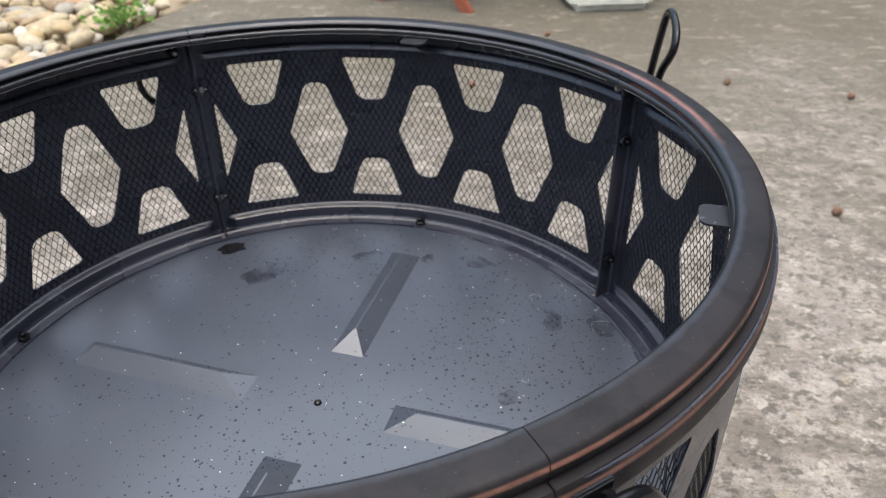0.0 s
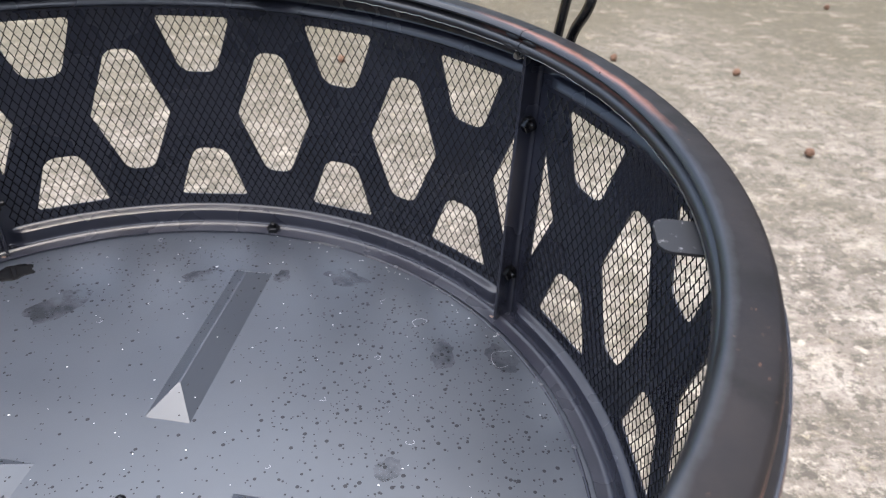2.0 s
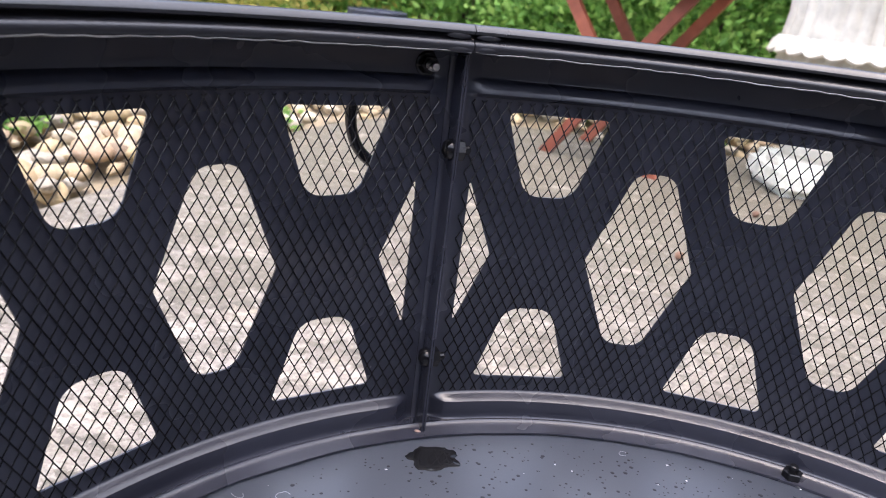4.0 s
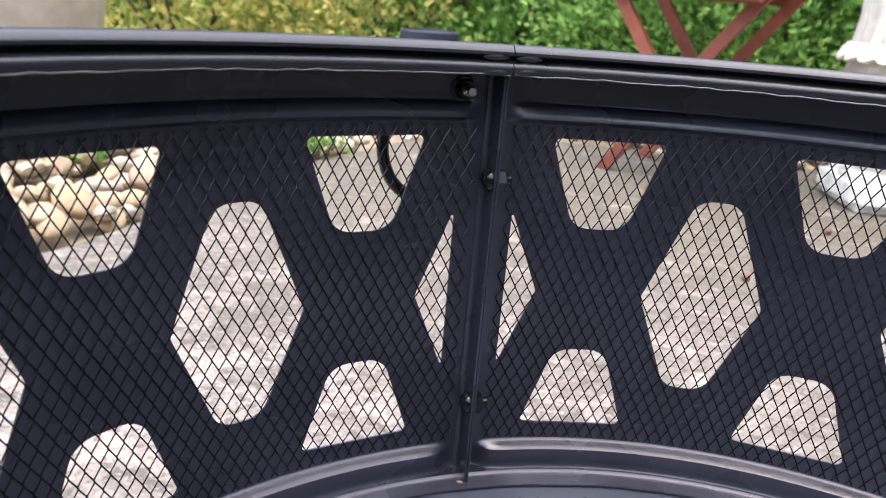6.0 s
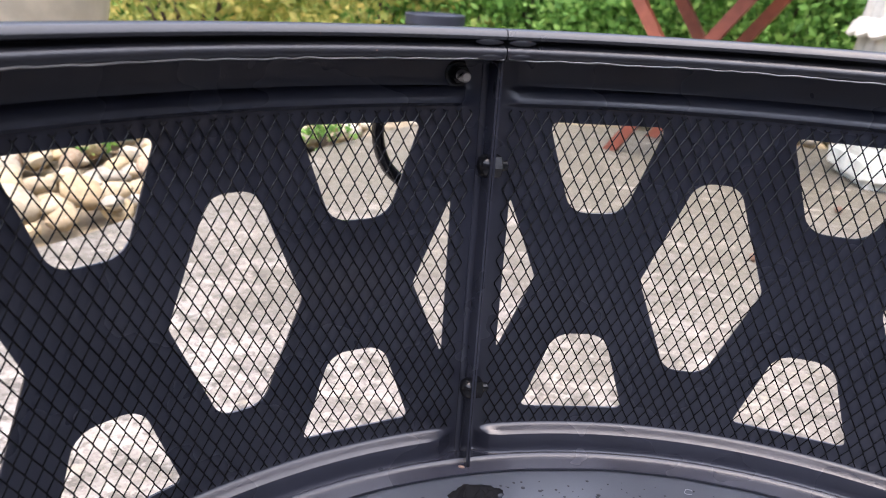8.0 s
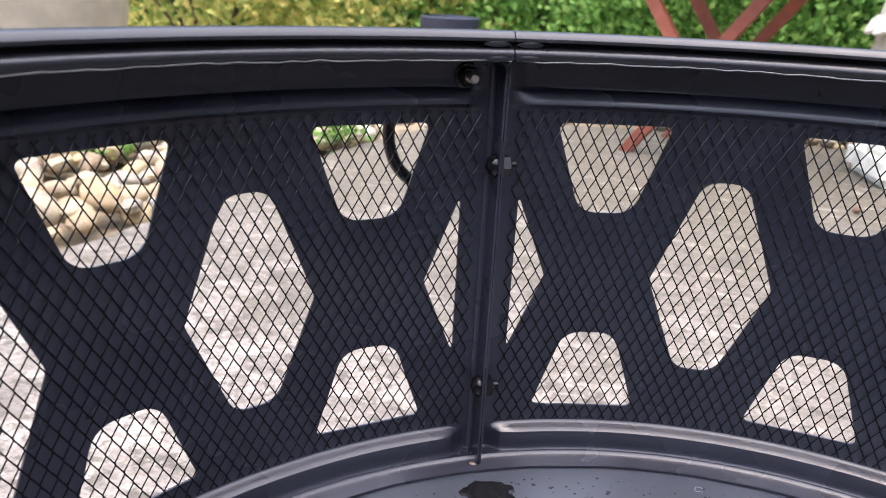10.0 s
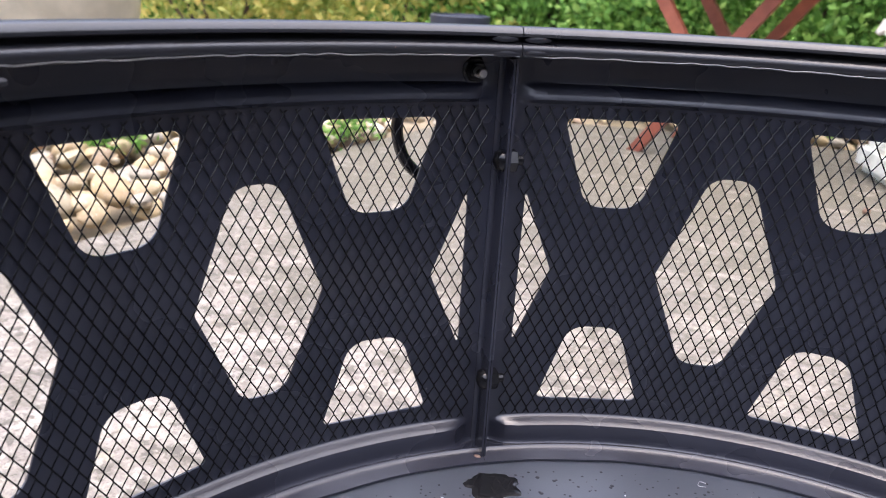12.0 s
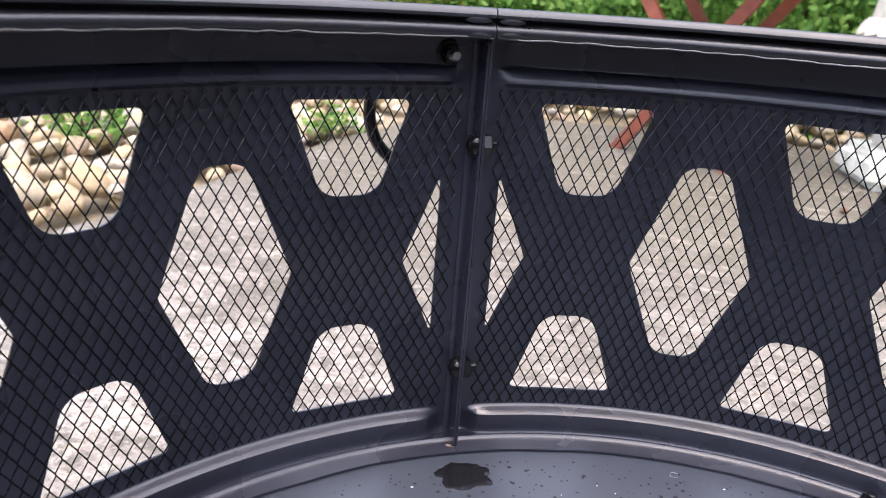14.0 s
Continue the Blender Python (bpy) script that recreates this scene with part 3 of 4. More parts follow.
# tabs that carry the grate
tab = Bag()
outline = [(-0.0145, 0.0)] + [(-0.0075 - 0.007 * math.cos(t), 0.0190 + 0.007 * math.sin(t)) for t in [math.pi / 2 * i / 6 for i in range(7)]] + [(0.0075 + 0.007 * math.sin(t), 0.0190 + 0.007 * math.cos(t)) for t in [math.pi / 2 * i / 6 for i in range(7)]] + [(0.0145, 0.0)]
kk = len(outline)
tab.add([(x, y, 0.0008) for x, y in outline] + [(x, y, -0.0008) for x, y in outline], [tuple(range(kk))[::-1], tuple(range(kk, 2 * kk))] + [(i, (i + 1) % kk, kk + (i + 1) % kk, kk + i) for i in range(kk)])
TAB_ME = tab.mesh("grate_tab", TAB, sharp=30)
for k in range(4):
    a = radians(76.2 if k == 3 else 75) + k * math.pi / 2
    part("grate_tab", TAB_ME, pit, "scratched black steel grate tab", m=Matrix.Translation((0.3415 * math.cos(a), 0.3415 * math.sin(a), 0.4622)) @ Matrix.Rotation(a + math.pi / 2, 4, "Z"))


# floor pan, gently dished, with four raised radial ribs
def pan_height(x, y):
    r = math.hypot(x, y)
    z = Z_FLOOR - 0.003 * (1 - min(1, r / 0.345) ** 2)
    for k in range(4):
        a = radians(75) + k * math.pi / 2
        u, w = x * math.cos(a) + y * math.sin(a), -x * math.sin(a) + y * math.cos(a)
        h = min((0.0185 - max(abs(w), 0.0009)) * 0.80, (u - 0.075) * 0.52, (0.2735 - u) * 0.75)
        z += max(0.0, h)
    return z


def build_pan():
    from mathutils.geometry import delaunay_2d_cdt
    pts, edges = [], []
    for k in range(4):
        a = radians(75) + k * math.pi / 2
        c, s = math.cos(a), math.sin(a)
        rib = [(0.075, -0.0185), (0.2735, -0.0185), (0.2735, 0.0185), (0.075, 0.0185), (0.1021, 0.0009), (0.2547, 0.0009), (0.1021, -0.0009), (0.2547, -0.0009)]
        b = len(pts)
        pts += [Vector((u * c - w * s, u * s + w * c)) for u, w in rib]
        edges += [(b + i, b + j) for i, j in ((0, 1), (1, 2), (2, 3), (3, 0), (3, 4), (0, 6), (4, 6), (4, 5), (6, 7), (5, 7), (2, 5), (1, 7))]
    nrib = len(pts)
    for r, m in ((0, 1), (0.02, 10), (0.05, 20), (0.08, 28), (0.12, 36), (0.16, 44), (0.2, 54), (0.24, 64), (0.28, 74), (0.31, 84), (0.335, 96), (0.3495, 96)):
        for i in range(m):
            t = 2 * math.pi * i / m + r * 7
            q = Vector((r * math.cos(t), r * math.sin(t)))
            if all((q - w).length > 0.004 for w in pts[:nrib]):
                pts.append(q)
    vv, _, ff, _, _, _ = delaunay_2d_cdt(pts, edges, [], 0, 1e-6)
    n = len(vv)
    verts = [(p.x, p.y, pan_height(p.x, p.y)) for p in vv] + [(p.x, p.y, pan_height(p.x, p.y) - SHEET) for p in vv]
    return mesh("floor_pan", verts, [tuple(f) for f in ff] + [tuple(i + n for i in f[::-1]) for f in ff], PAN, sharp=12)


part("floor_pan", build_pan(), pit, "charcoal steel floor pan with four pressed ribs, wet with rain")
PAN_SHIFT = Vector((-0.003, 0.0045, -0.0003))   # the pan sits a little off the ring's axis
part("rolled_pan_edge", Bag().add(*lathe([(0.3352, 0.2022), (0.3356, 0.2040), (0.3367, 0.2047), (0.3378, 0.2040), (0.3382, 0.2022)], 180, closed_profile=True)).mesh("rolled_pan_edge", PAINT), pit, m=Matrix.Translation(PAN_SHIFT))
CRIMP = Bag().add(*lathe([(0.0024, -0.0006), (0.0022, 0.0004), (0.0012, 0.0009), (0.0002, 0.001)], 10)).mesh("crimp", PAN)
for k in range(30):
    a = radians(2.0 + 12 * k)
    part("crimp", CRIMP, pit, m=Matrix.Translation(Vector((0.3367 * math.cos(a), 0.3367 * math.sin(a), 0.2043)) + PAN_SHIFT))
for a0, a1 in ((21.5, 26.0), (31.0, 33.0), (118.5, 124.0), (97.0, 99.0)):
    arc = [radians(a0 + (a1 - a0) * i / 10) for i in range(11)]
    part("bare_scratch", Bag().add(*sweep([(0.3446 * math.cos(a), 0.3446 * math.sin(a), 0.2031) for a in arc], [0.0002] + [0.0005] * 9 + [0.0002], 5)).mesh("bare_scratch", EDGE), pit, "bright scratch along the pan edge")
part("centre_screw", BOLT_HEAD, pit, m=Matrix.Translation((0, 0, 0.1998)) @ Matrix.Scale(0.6, 4))
for k in range(4):
    a = radians(75.6) + k * math.pi / 2
    part("pan_bolt", NUT_ME, pit, m=Matrix.Translation((0.3455 * math.cos(a), 0.3455 * math.sin(a), 0.2052)))


def blot(cx, cy, rx, ry, turn, seed, lift=0.0005, n=36):
    """A thin ragged puddle lying on the pan."""
    v = [(cx, cy, pan_height(cx, cy) + lift)]
    for ring, g in ((0.6, 1.0), (0.92, 0.8), (1.0, 0.0)):
        for i in range(n):
            a = 2 * math.pi * i / n
            q = ring * (1 + 0.5 * noise.noise((math.cos(a) * 1.4 + seed, math.sin(a) * 1.4, seed * 3.3)) + 0.18 * noise.noise((math.cos(a) * 5 + seed, math.sin(a) * 5, 1.0)))
            x, y = rx * q * math.cos(a), ry * q * math.sin(a)
            x, y = cx + x * math.cos(turn) - y * math.sin(turn), cy + x * math.sin(turn) + y * math.cos(turn)
            v.append((x, y, pan_height(x, y) + lift * g + 0.00008))
    f = [(0, 1 + i, 1 + (i + 1) % n) for i in range(n)]
    for q in range(2):
        f += [(1 + q * n + i, 1 + (q + 1) * n + i, 1 + (q + 1) * n + (i + 1) % n, 1 + q * n + (i + 1) % n) for i in range(n)]
    return v, f


def damp_mark(name, label, mat, *args):
    return tagged(part(name, Bag().add(*blot(*args)).mesh(name, mat)), label, "water")


damp_mark("puddle", "small dark puddle of rain water on the pan", water, -0.158, 0.276, 0.019, 0.012, 0.35, 1.0)
damp_mark("wet_patch", "dull wet patch drying on the pan", WET, -0.103, 0.222, 0.033, 0.018, 0.9, 2.0, 0.0002)
damp_mark("wet_patch", "dull wet patch drying on the pan", WET, 0.022, 0.262, 0.022, 0.009, 0.3, 3.0, 0.0002)
damp_mark("wet_patch", "dull wet patch drying on the pan", WET, 0.165, 0.245, 0.024, 0.011, -0.4, 4.0, 0.0002)
damp_mark("wet_patch", "dull wet patch drying on the pan", WET, 0.245, 0.13, 0.018, 0.012, 1.2, 5.0, 0.0002)
damp_mark("wet_patch", "dull wet patch drying on the pan", WET, 0.188, 0.01, 0.012, 0.010, 0.2, 6.0, 0.0002)
damp_mark("wet_patch", "dull wet patch drying on the pan", WET, 0.098, 0.255, 0.010, 0.007, 1.2, 7.0, 0.0002)
damp_mark("wet_patch", "dull wet patch drying on the pan", WET, 0.299, 0.12, 0.019, 0.012, 1.9, 8.0, 0.0002)
RINGS = [(0.299, 0.12, 0.012), (-0.262, 0.202, 0.0035), (-0.236, 0.209, 0.0045), (-0.204, 0.203, 0.0035), (-0.171, 0.215, 0.003), (0.198, 0.208, 0.004), (0.187, 0.13, 0.003), (0.228, 0.176, 0.006), (0.207, 0.034, 0.0035),
         (-0.03, 0.326, 0.003), (-0.061, 0.197, 0.0025), (0.14, 0.085, 0.0025), (0.10, 0.02, 0.002)]
drops, flecks = Bag(), Bag()
rd = random.Random(21)


def dome(x, y, r, h, n=7):
    z = pan_height(x, y) + 0.00005
    v = [(x, y, z + h)]
    for q, g in ((0.65, 0.7), (1.0, 0.0)):
        v += [(x + r * q * math.cos(2 * math.pi * i / n), y + r * q * math.sin(2 * math.pi * i / n), z + h * g) for i in range(n)]
    f = [(0, 1 + i, 1 + (i + 1) % n) for i in range(n)] + [(1 + i, 1 + n + i, 1 + n + (i + 1) % n, 1 + (i + 1) % n) for i in range(n)]
    return v, f


for i in range(11000):
    r, a = 0.33 * math.sqrt(rd.random()), rd.uniform(0, 2 * math.pi)
    x, y = r * math.cos(a), r * math.sin(a)
    if 0.5 * noise.noise((x * 5, y * 5, 2.0)) + 0.8 * x + 0.12 < rd.uniform(-0.2, 0.75):
        continue
    drops.add(*dome(x, y, rd.choice((0.0004, 0.0005, 0.0005, 0.0006, 0.0007, 0.0008, 0.0009, 0.0013)) * rd.uniform(0.9, 1.4), 0.0002))
for i in range(240):
    r, a = 0.335 * math.sqrt(rd.random()), rd.uniform(0, 2 * math.pi)
    if i > 180:
        r, a = rd.uniform(0.325, 0.347), rd.uniform(0, 1.3)
    x, y = r * math.cos(a), r * math.sin(a)
    z, q, t = pan_height(x, y) + 0.0001, rd.uniform(0.0003, 0.0011), rd.uniform(0, 6.3)
    ring = [(x + q * rd.uniform(0.5, 1.4) * math.cos(t + k), y + q * rd.uniform(0.5, 1.1) * math.sin(t + k), z) for k in (0, 1.2, 2.5, 3.7, 5.0)]
    flecks.add(ring + [(x, y, z + 0.0006)], [(0, 1, 5), (1, 2, 5), (2, 3, 5), (3, 4, 5), (4, 0, 5)])
for x, y, q in RINGS:
    bits = Bag()
    start, span = rd.uniform(0, 6.3), rd.uniform(2.6, 5.2)
    pts = []
    for i in range(22):
        a = start + span * i / 21
        w = q * (1 + 0.5 * noise.noise((x * 90 + math.cos(a), y * 90 + math.sin(a), 0)))
        px, py = x + w * math.cos(a), y + 0.8 * w * math.sin(a)
        pts.append((px, py, pan_height(px, py) + 0.0001))
    bits.add(*sweep(pts, [0.00012 + 0.0003 * abs(noise.noise((i * 0.7, x * 50, 3.0))) for i in range(22)], 4))
    tagged(part("water_ring", bits.mesh("water_ring", RING_MARK)), "thin pale dried water ring on the pan", "water mark", "dried water rings")
tagged(part("rain_drops", drops.mesh("rain_drops", DROP)), "scattered small rain drops on the dark pan", "water", kind="stuff")
tagged(part("ash_flecks", flecks.mesh("ash_flecks", FLECK, False)), "scattered tiny white flecks on the dark pan", "debris", kind="stuff")
leg_me = Bag().add(*sweep([(0.352, 0, 0.206), (0.356, 0, 0.16), (0.372, 0, 0.06), (0.385, 0, 0.006)], 0.011, 10)).add(*lathe([(0.016, 0), (0.016, 0.004), (0.013, 0.006)], 16, Matrix()), m=Matrix.Translation((0.386, 0, 0))).mesh("leg", PAINT)
for k in range(4):
    part("leg", leg_me, pit, m=Matrix.Rotation(SEAM + radians(45) + k * math.pi / 2, 4, "Z"))


# ---- ground ----
EDGE_LINE = [(-5.0, -3.2), (0.98, -1.08), (1.95, -0.96), (2.3, -0.86), (2.5, -0.74), (2.66, -0.5), (2.71, -0.1), (2.72, 0.45), (2.74, 1.1), (2.78, 1.7), (3.2, 5.0)]


def patio_left(y):
    """Where the patio ends and the stone bed begins, at that y."""
    for (y0, x0), (y1, x1) in zip(EDGE_LINE, EDGE_LINE[1:]):
        if y <= y1:
            return x0 + (x1 - x0) * (y - y0) / (y1 - y0)
    return 5.0


gv, gf = [], []
n_r, n_a = 26, 96
for i in range(n_r):
    r = 0.15 + 7.5 * (i / 14) ** 2.2 if i < 20 else 16 * 2.6 ** (i - 19)
    for j in range(n_a):
        a = 2 * math.pi * j / n_a
        x, y = r * math.cos(a), 1 + r * math.sin(a)
        gv.append((x, y, -0.035 + (0.01 * noise.noise((x, y, 0)) if r < 30 else 0)))
gf = grid_faces(n_r, n_a, False, True) + [tuple(range(n_a))]
ground = tagged(part("ground", mesh("ground", gv, gf, SOIL)), "bare brown garden soil around the patio", "ground", kind="structure")

ys = [-5 + 0.25 * i for i in range(24)] + [1.0 + 0.05 * i for i in range(49)]
cols, pv, pf = 44, [], []
for y in ys:
    x0 = patio_left(y) + 0.02 * noise.noise((y * 5, 1, 0))
    pv.append((x0 - 0.004, y, -0.09))
    for j in range(cols + 1):
        t = (j / cols) ** 1.3
        x = x0 + (5.2 - x0) * t
        pv.append((x, y, 0.0025 * noise.noise((x * 1.3, y * 1.3, 0)) - 0.001))
pf = grid_faces(len(ys), cols + 2)
patio = tagged(part("patio", mesh("patio", pv, pf, CONCRETE)), "weathered grey concrete patio with pale lichen patches and stains", "patio", kind="structure")

rs = random.Random(4)
# seed husks lying about
husk = []
for k in range(3):
    v, f = lathe([(0.003, -0.0088), (0.0075, -0.006), (0.0095, 0.0), (0.0078, 0.006), (0.003, 0.0092)], 12)
    v = [Vector(p) * (1 + 0.22 * noise.noise(Vector(p) * 130 + Vector((k * 9, 0, 0)))) for p in v]
    husk.append(mesh("seed_husk", v, f, NUT))
for x, y in ((1.1, 0.88), (0.865, 0.72), (0.42, 1.86), (1.155, 1.32), (1.75, 1.9), (0.865, 1.42), (0.17, 1.40), (1.5, 0.55), (-0.35, 1.7)):
    tagged(part("seed_husk", rs.choice(husk), m=Matrix.Translation((x, y, 0.008)) @ pose(0, 0, 0, rs.uniform(0, 180), rs.uniform(0, 180), 0)), "small dry brown seed husk on the concrete", "seed", "seed husks")

# the lifted-off grate
grate = empty("cooking_grate", "round chrome wire cooking grate laid on the concrete", "grate", m=pose(-0.62, -0.95, 0.0, 0, 0, 24))
part("outer_ring", Bag().add(*sweep([(0.315 * math.cos(2 * math.pi * i / 72), 0.315 * math.sin(2 * math.pi * i / 72), 0.0135) for i in range(72)], 0.004, 10, closed=True)).mesh("outer_ring", CHROME), grate)
for i in range(21):
    y = -0.28 + 0.028 * i
    h = math.sqrt(0.315 ** 2 - y * y)
    part("rod", Bag().add(*sweep([(-h, y, 0.0135), (0, y, 0.0135), (h, y, 0.0135)], 0.0024, 8)).mesh("rod", CHROME), grate)
for x in (-0.13, 0.13):
    part("cross_bar", Bag().add(*sweep([(x, -0.285, 0.0065), (x, 0, 0.0065), (x, 0.285, 0.0065)], 0.0046, 10)).mesh("cross_bar", CHROME), grate)

# ---- river stone bed ----
bed = tagged(new("stone_bed"), "bed of tan and brown rounded river stones", "stone bed", kind="structure")


def stone_shape(seed, level=2):
    bm = bmesh.new()
    bmesh.ops.create_icosphere(bm, subdivisions=level, radius=1.0)
    for w in bm.verts:
        w.co *= 1 + 0.28 * noise.noise(w.co * 0.9 + Vector((seed * 7.3, 0, 0)))
    r = [tuple(w.co) for w in bm.verts], [tuple(w.index for w in f.verts) for f in bm.faces]
    bm.free()
    return r


shapes = [stone_shape(s) for s in range(7)]
stone_me = [mesh("stone", v, f, STONE) for v, f in shapes]
coarse = [stone_shape(s, 1) for s in range(7)]
near, far = [], Bag()
rng = random.Random(11)
for i in range(24500):
    x, y = (rng.uniform(-3.6, 4.2), rng.uniform(0.2, 5.0)) if i < 12500 else (rng.uniform(-6.5, -1.0), rng.uniform(-3.5, 4.5))
    if i >= 12500 and x > -3.6 and y > 0.2:
        continue
    gap = patio_left(y) - x
    if gap < 0.03 or (gap > 2.4 and y > 3.4):
        continue
    s = rng.uniform(0.014, 0.034) * (1.4 if rng.random() < 0.12 else 1)
    z = -0.015 + s * 0.3 + rng.choice((0, 0.018, 0.03)) + 0.015 * noise.noise((x * 2, y * 2, 5)) + 0.012 * min(gap, 3)
    m = Matrix.Translation((x, y, z)) @ pose(0, 0, 0, rng.uniform(-20, 20), rng.uniform(-20, 20), rng.uniform(0, 360)) @ Matrix.Diagonal((s * 1.35, s, s * 0.7, 1))
    k = rng.randrange(7)
    if ((2.6 < y < 3.05 and -1.3 < x < 1.2) or (gap < 0.2 and 1.0 < y < 2.2)) and len(near) < 298:
        near.append((k, m))
    else:
        far.add(*(shapes if gap < 1.0 else coarse)[k], m=m)
for k, m in near:
    part("stone", stone_me[k], bed, m=m)
tagged(part("far_stones", far.mesh("far_stones", STONE_MASS), bed), kind="stuff")

# ---- unseen siding walls, added to close the patio and block low sky light ----
sky_block = tagged(new("wall_sky_block"), "unseen grey lap siding walls added to block low sky light", "wall", kind="structure")
# side wall, out of view: darkens what the right slopes of the ribs reflect
board = [(0.0, 0.0), (0.014, 0.0), (0.004, 0.165), (0.0, 0.165)]
lap = []
for y in (-5.0, 7.5):
    lap += [(4.3 - d, y, z) for d, z in board]
SIDING_ME = mesh("siding_board", lap, grid_faces(2, 4, False, True) + [(0, 1, 2, 3), (7, 6, 5, 4)], SIDING, False)
for i in range(32):
    part("siding_board", SIDING_ME, sky_block, m=Matrix.Translation((0, 0, 0.02 + 0.16 * i)))
# back wall, out of view: keeps low light off the recess under the rim
back = []
for x in (-5.0, 4.28):
    back += [(x, -4.0 + d, z) for d, z in board]
BACK_ME = mesh("siding_board", back, grid_faces(2, 4, False, True) + [(0, 1, 2, 3), (7, 6, 5, 4)], PALE_SIDING, False)
for i in range(19):
    part("siding_board", BACK_ME, sky_block, m=Matrix.Translation((0, 0, 0.02 + 0.16 * i)))
part("wall_core", Bag().add(*box(-5.0, 4.29, -4.2, -4.0, -0.05, 3.1)).mesh("wall_core", PALE_SIDING, False), sky_block)
part("wall_core", Bag().add(*box(4.3, 4.5, -5.0, 7.5, -0.05, 5.2)).mesh("wall_core", SIDING, False), sky_block)

# ---- small red table ----
table = empty("side_table", "low red-stained wooden table with crossed legs at the patio edge", "table", m=pose(0.058, 2.36, 0, 0, 0, -24))
for i in range(5):
    y0 = -0.22 + i * 0.09
    part("slat", Bag().add(*box(-0.26, 0.26, y0, y0 + 0.083, 0.588, 0.61, 0.003)).mesh("slat", RED_WOOD), table)
part("apron", Bag().add(*box(-0.225, 0.225, -0.205, -0.18, 0.536, 0.586, 0.003)).mesh("apron", RED_WOOD), table)
part("apron", Bag().add(*box(-0.225, 0.225, 0.203, 0.228, 0.536, 0.586, 0.003)).mesh("apron", RED_WOOD), table)
for y0 in (-0.17, 0.15):
    for s in (-1, 1):
        dy = 0.0 if s < 0 else 0.026
        p0, p1 = Vector((-0.186 * s, 0, 0.0)), Vector((0.236 * s, 0, 0.584))
        d = (p1 - p0).normalized()
        w = Vector((d.z, 0, -d.x)) * 0.027
        prof = [p0 + w, p0 - w, p1 - w, p1 + w]
        prof[0].z = prof[1].z = 0.0
        prof[2].z = prof[3].z = 0.586
        v = [(p.x, y0 + dy, p.z) for p in prof] + [(p.x, y0 + dy + 0.024, p.z) for p in prof]
        part("leg", Bag().add(v, [(0, 1, 2, 3), (7, 6, 5, 4), (0, 4, 5, 1), (1, 5, 6, 2), (2, 6, 7, 3), (3, 7, 4, 0)]).mesh("leg", RED_WOOD, False), table)

# ---- white urn ----
urn = empty("garden_urn", "white cast-stone urn with scalloped fluted bowl on square plinth", "planter", m=pose(0.66, 2.295, 0, 0, 0, 8))
part("plinth", Bag().add(*box(-0.152, 0.152, -0.152, 0.152, 0, 0.1, 0.026)).mesh("plinth", URN_STONE), urn)
part("stem", Bag().add(*lathe([(0.135, 0.07), (0.138, 0.088), (0.118, 0.098), (0.098, 0.104), (0.096, 0.112), (0.106, 0.118), (0.107, 0.14), (0.096, 0.147), (0.082, 0.152), (0.08, 0.165), (0.094, 0.172), (0.118, 0.18), (0.123, 0.2), (0.112, 0.212), (0.088, 0.218), (0.086, 0.23), (0.11, 0.25)], 40)).mesh("stem", URN_STONE), urn)


def fluted(profile, lobes, depth, n=160):
    v = []
    for i in range(n):
        a = 2 * math.pi * i / n
        for r, z, w, drop in profile:
            lob = abs(math.sin(a * lobes / 2))
            v.append(((r + w * depth * (lob - 0.5)) * math.cos(a), (r + w * depth * (lob - 0.5)) * math.sin(a), z - drop * lob))
    c = len(profile)
    return v, grid_faces(n, c, True, False) + [tuple(i * c for i in range(n))[::-1]]


part("bowl", Bag().add(*fluted([(0.10, 0.245, 0, 0), (0.15, 0.262, 0.3, 0), (0.178, 0.30, 0.6, 0), (0.186, 0.345, 0.8, 0), (0.18, 0.40, 0.8, 0), (0.175, 0.43, 0.6, 0)], 22, 0.012)).mesh("bowl", URN_STONE), urn)
part("scalloped_lip", Bag().add(*fluted([(0.176, 0.425, 0.6, 0.0), (0.205, 0.412, 1, 0.012), (0.213, 0.418, 1, 0.012), (0.20, 0.44, 1, 0.0), (0.185, 0.455, 1, 0.0)], 22, 0.014)).mesh("scalloped_lip", URN_STONE), urn)
part("fluted_vase", Bag().add(*fluted([(0.18, 0.45, 1, 0), (0.172, 0.52, 1, 0), (0.176, 0.60, 1, 0), (0.19, 0.68, 1, 0), (0.215, 0.74, 1, 0), (0.21, 0.75, 1, 0), (0.17, 0.70, 1, 0), (0.1, 0.69, 0, 0)], 26, 0.014)).mesh("fluted_vase", URN_STONE), urn)

# ---- copper lantern ----
lantern = empty("garden_lantern", "small glass solar lantern on a thin copper post", "lantern", m=pose(1.30, 3.15, 0))
part("post", Bag().add(*sweep([(0, 0, -0.03), (0.004, 0, 0.2), (0, 0, 0.42)], 0.011, 10)).mesh("post", COPPER), lantern)
part("lantern_glass", Bag().add(*lathe([(0.03, 0.42), (0.045, 0.44), (0.05, 0.53), (0.046, 0.54)], 20)).mesh("lantern_glass", GLASS), lantern)
part("cap", Bag().add(*lathe([(0.062, 0.54), (0.06, 0.548), (0.03, 0.57), (0.008, 0.578)], 20)).mesh("cap", COPPER), lantern)

# ---- white marker board ----
board = empty("marker_board", "white plastic garden marker with grey print standing in the stones", "sign", m=pose(1.68, 2.80, 0, 0, 0, -22))
part("panel", Bag().add(*box(-0.092, 0.092, -0.006, 0.006, 0.0, 0.21, 0.003)).mesh("panel", WHITE_PLASTIC), board)
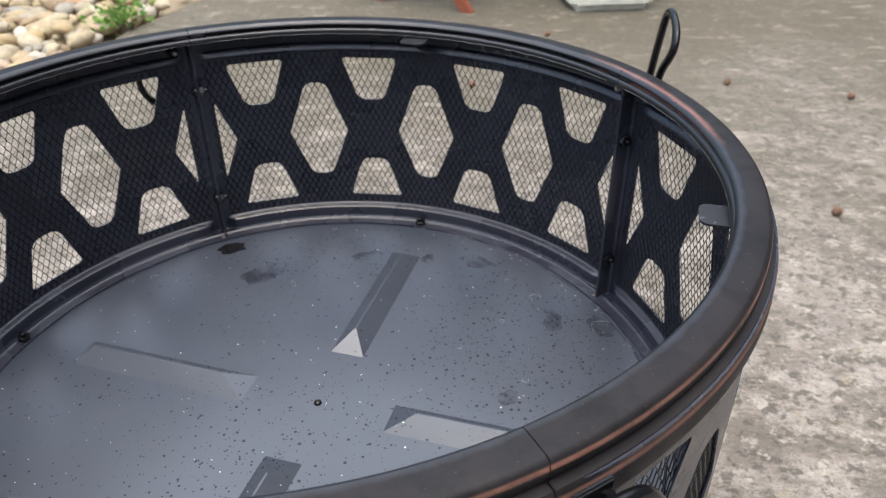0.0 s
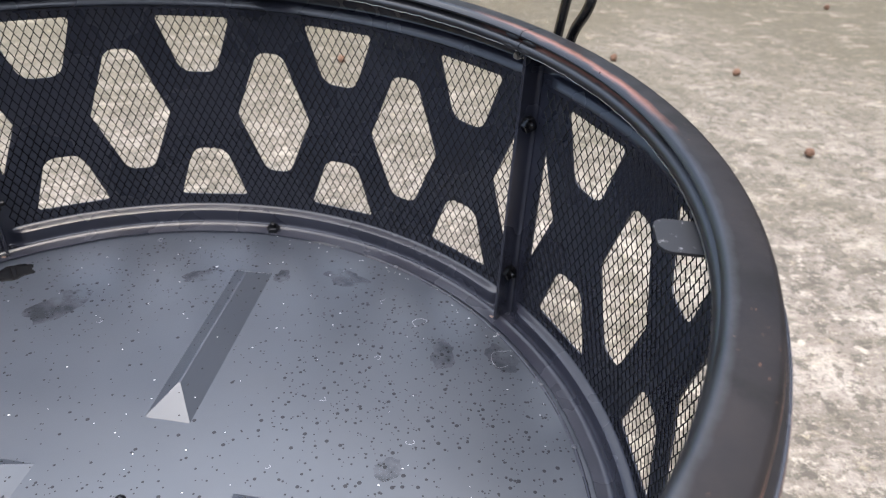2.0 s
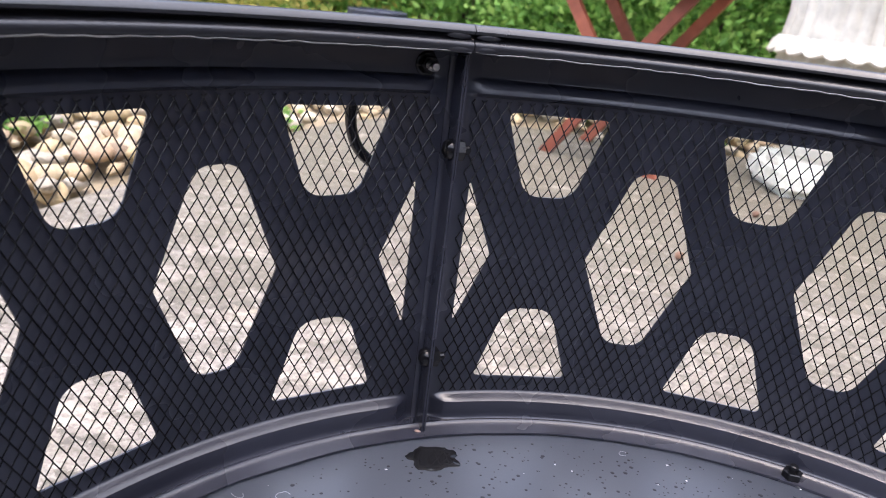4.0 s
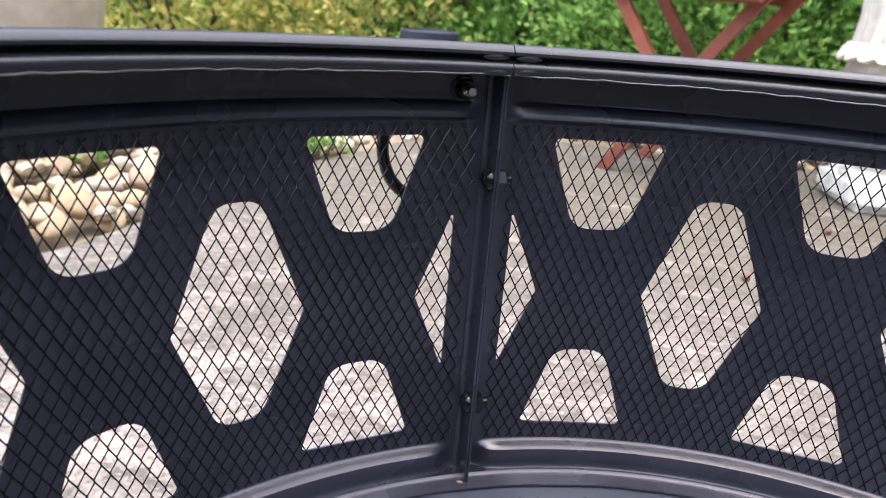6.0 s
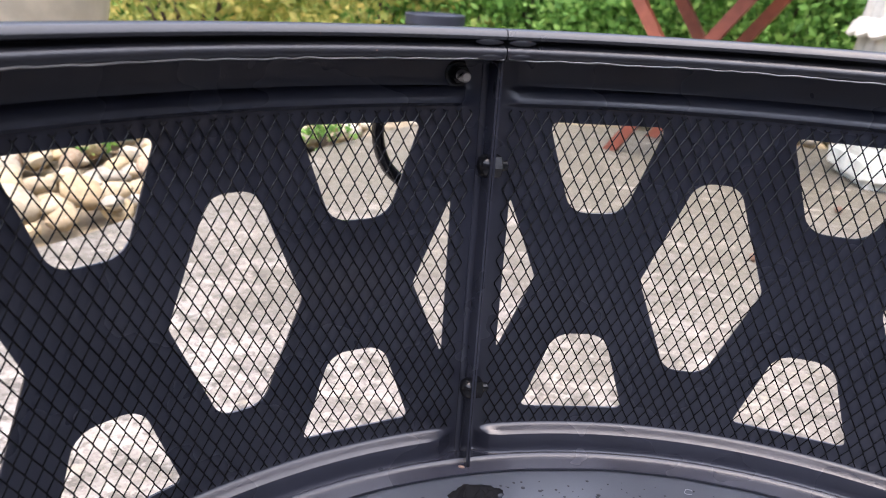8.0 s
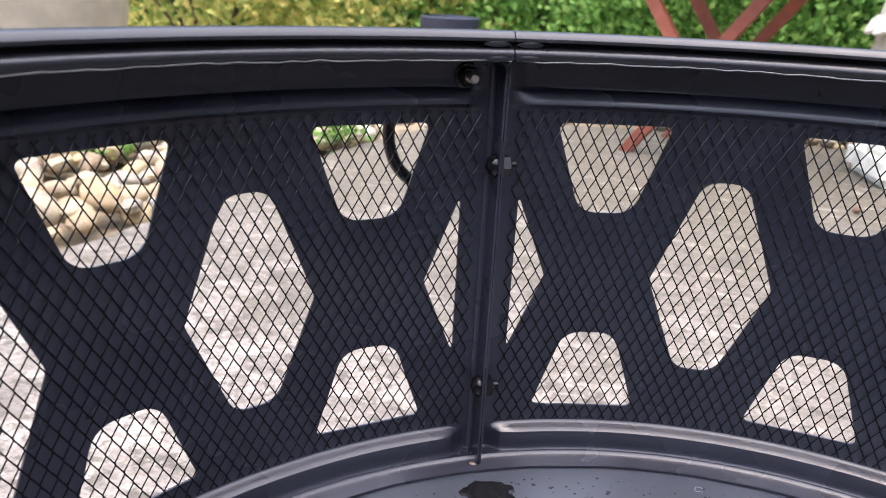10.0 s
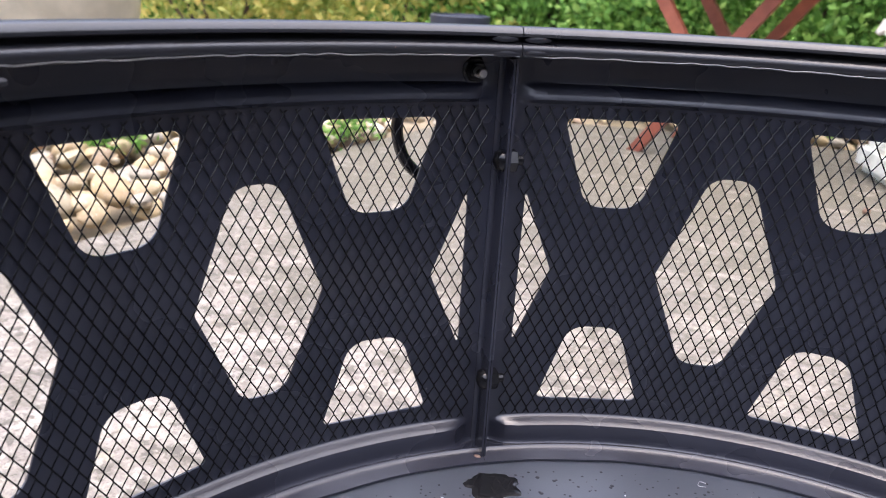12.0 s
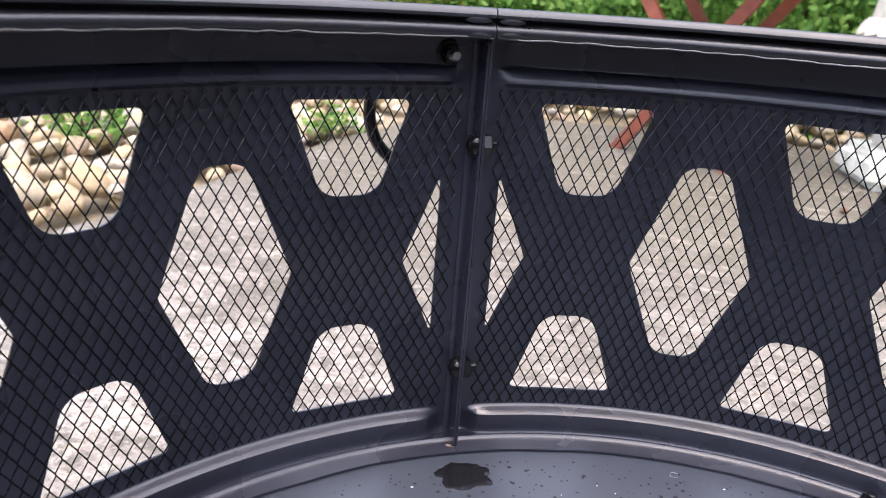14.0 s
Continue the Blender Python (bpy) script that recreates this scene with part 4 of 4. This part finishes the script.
for i in range(3):
    part("print_bar", Bag().add(*box(-0.04, -0.028 + 0.018 * i, -0.0085, -0.0065, 0.165 - i * 0.022, 0.173 - i * 0.022)).mesh("print_bar", INK), board, "grey printed bar")

# ---- pots ----
pot = empty("cream_planter", "large round cream glazed planter among the plants", "planter", m=pose(-2.42, 2.35, 0))
part("pot_body", Bag().add(*lathe([(0.20, -0.03), (0.25, 0.05), (0.30, 0.28), (0.325, 0.44), (0.335, 0.5)], 56)).mesh("pot_body", CREAM), pot)
part("pot_rim", Bag().add(*lathe([(0.335, 0.495), (0.36, 0.5), (0.362, 0.56), (0.345, 0.565), (0.325, 0.55), (0.31, 0.48), (0.1, 0.47)], 56)).mesh("pot_rim", CREAM), pot)
blue = empty("slate_pot", "dark slate-blue ribbed flower pot by the stones", "planter", m=pose(-0.895, 2.75, -0.025))
part("pot_body", Bag().add(*fluted([(0.075, -0.01, 0.3, 0), (0.085, 0.06, 1, 0), (0.098, 0.24, 1, 0), (0.104, 0.34, 1, 0)], 30, 0.006)).mesh("pot_body", SLATE), blue)
part("pot_rim", Bag().add(*lathe([(0.104, 0.335), (0.115, 0.34), (0.116, 0.375), (0.106, 0.378), (0.098, 0.35), (0.03, 0.345)], 40)).mesh("pot_rim", SLATE), blue)


# ---- shrubs ----
def shrub(name, label, x, y, w, d, h, leaf, count, size, seed, stems=7, z0=0.02):
    rnd = random.Random(seed)
    ob = empty(name, label, "shrub", "shrubs behind the stone bed", m=pose(x, y, 0))
    tips = []
    for i in range(stems):
        a = rnd.uniform(0, 2 * math.pi)
        r = rnd.uniform(0.3, 0.95)
        tip = Vector((math.cos(a) * r * w / 2, math.sin(a) * r * d / 2, h * rnd.uniform(0.55, 0.95)))
        part("stem", Bag().add(*sweep([(tip.x * 0.15, tip.y * 0.15, -0.04), (tip.x * 0.5, tip.y * 0.5, tip.z * 0.45), tuple(tip)], [0.014, 0.009, 0.003], 6)).mesh("stem", BARK), ob)
        tips.append(tip)
    v, f = [], []
    clumps = []
    for i in range(int(count / 22)):
        a, r, u = rnd.uniform(0, 2 * math.pi), rnd.random() ** 0.4, rnd.random() ** 1.15
        bulge = math.sin(math.pi * min(1, 0.3 + 0.66 * u)) ** 0.6
        c = Vector((math.cos(a) * r * bulge * w / 2, math.sin(a) * r * bulge * d / 2, z0 + u * h * (0.85 + 0.3 * noise.noise((math.cos(a) * 2, math.sin(a) * 2, seed)))))
        clumps.append((c, rnd.uniform(0.6, 1.3)))
    for c, k in clumps:
        out = Vector((c.x, c.y, 0.35 * h)).normalized()
        for j in range(22):
            p = c + Vector((rnd.gauss(0, 1), rnd.gauss(0, 1), rnd.gauss(0, 0.8))) * size * 1.9 * k
            if p.z < 0:
                continue
            dirn = (out + Vector((rnd.gauss(0, 0.7), rnd.gauss(0, 0.7), rnd.gauss(0, 0.6)))).normalized()
            side = dirn.cross(Vector((rnd.gauss(0, 1), rnd.gauss(0, 1), rnd.gauss(0, 1)))).normalized()
            nrm = side.cross(dirn)
            L, W = size * rnd.uniform(0.8, 1.6), size * rnd.uniform(0.28, 0.5)
            b = len(v)
            v += [tuple(p), tuple(p + dirn * L * 0.5 + side * W + nrm * W * 0.3), tuple(p + dirn * L), tuple(p + dirn * L * 0.5 - side * W + nrm * W * 0.3)]
            f += [(b, b + 1, b + 2), (b, b + 2, b + 3)]
    me = bpy.data.meshes.new("foliage")
    me.from_pydata(v, [], f)
    me.materials.append(leaf)
    tagged(part("foliage", me, ob), kind="stuff")
    return ob


shrub("evergreen_shrub", "bright green feathery evergreen shrub behind the table", 0.3, 3.35, 1.75, 0.9, 1.15, LEAF_GREEN, 26000, 0.032, 1)
shrub("evergreen_shrub", "bright green feathery evergreen shrub behind the urn", 1.35, 3.95, 1.4, 0.9, 1.1, LEAF_GREEN, 16000, 0.032, 2)
shrub("evergreen_shrub", "bright green feathery evergreen shrub beside the path", -0.75, 3.75, 1.3, 0.9, 1.2, LEAF_GREEN, 16000, 0.034, 3)
shrub("yellowing_shrub", "yellow-green leafy autumn shrub with long leaves", -1.45, 3.65, 1.2, 0.9, 1.0, LEAF_YELLOW, 5000, 0.04, 4)
shrub("yellowing_shrub", "yellow-green leafy autumn shrub with long leaves", -2.3, 3.3, 1.1, 0.8, 0.9, LEAF_YELLOW, 4000, 0.04, 5)
shrub("yellowing_shrub", "sparse yellow-leaved twiggy shrub among the stones", 2.0, 4.0, 0.9, 0.7, 0.75, LEAF_YELLOW, 1500, 0.035, 6, 16)
shrub("small_weed", "low bright green weed at the patio edge", -0.99, 1.93, 0.15, 0.12, 0.05, LEAF_GREEN, 220, 0.018, 7, 4)
shrub("small_weed", "low bright green weed at the patio edge", -1.50, 1.50, 0.17, 0.15, 0.2, LEAF_GREEN, 420, 0.02, 8, 4)
for i, (x, y, w, h) in enumerate(((-3.9, 4.6, 2.4, 1.9), (-1.9, 5.4, 2.8, 2.0), (0.6, 5.3, 2.8, 2.1), (3.2, 5.4, 3.0, 1.9), (5.2, 4.6, 2.6, 1.8))):
    shrub("hedge_shrub", "dense green hedge shrub closing the garden", x, y, w, 1.2, h, LEAF_GREEN, 17000, 0.06, 20 + i, 10)
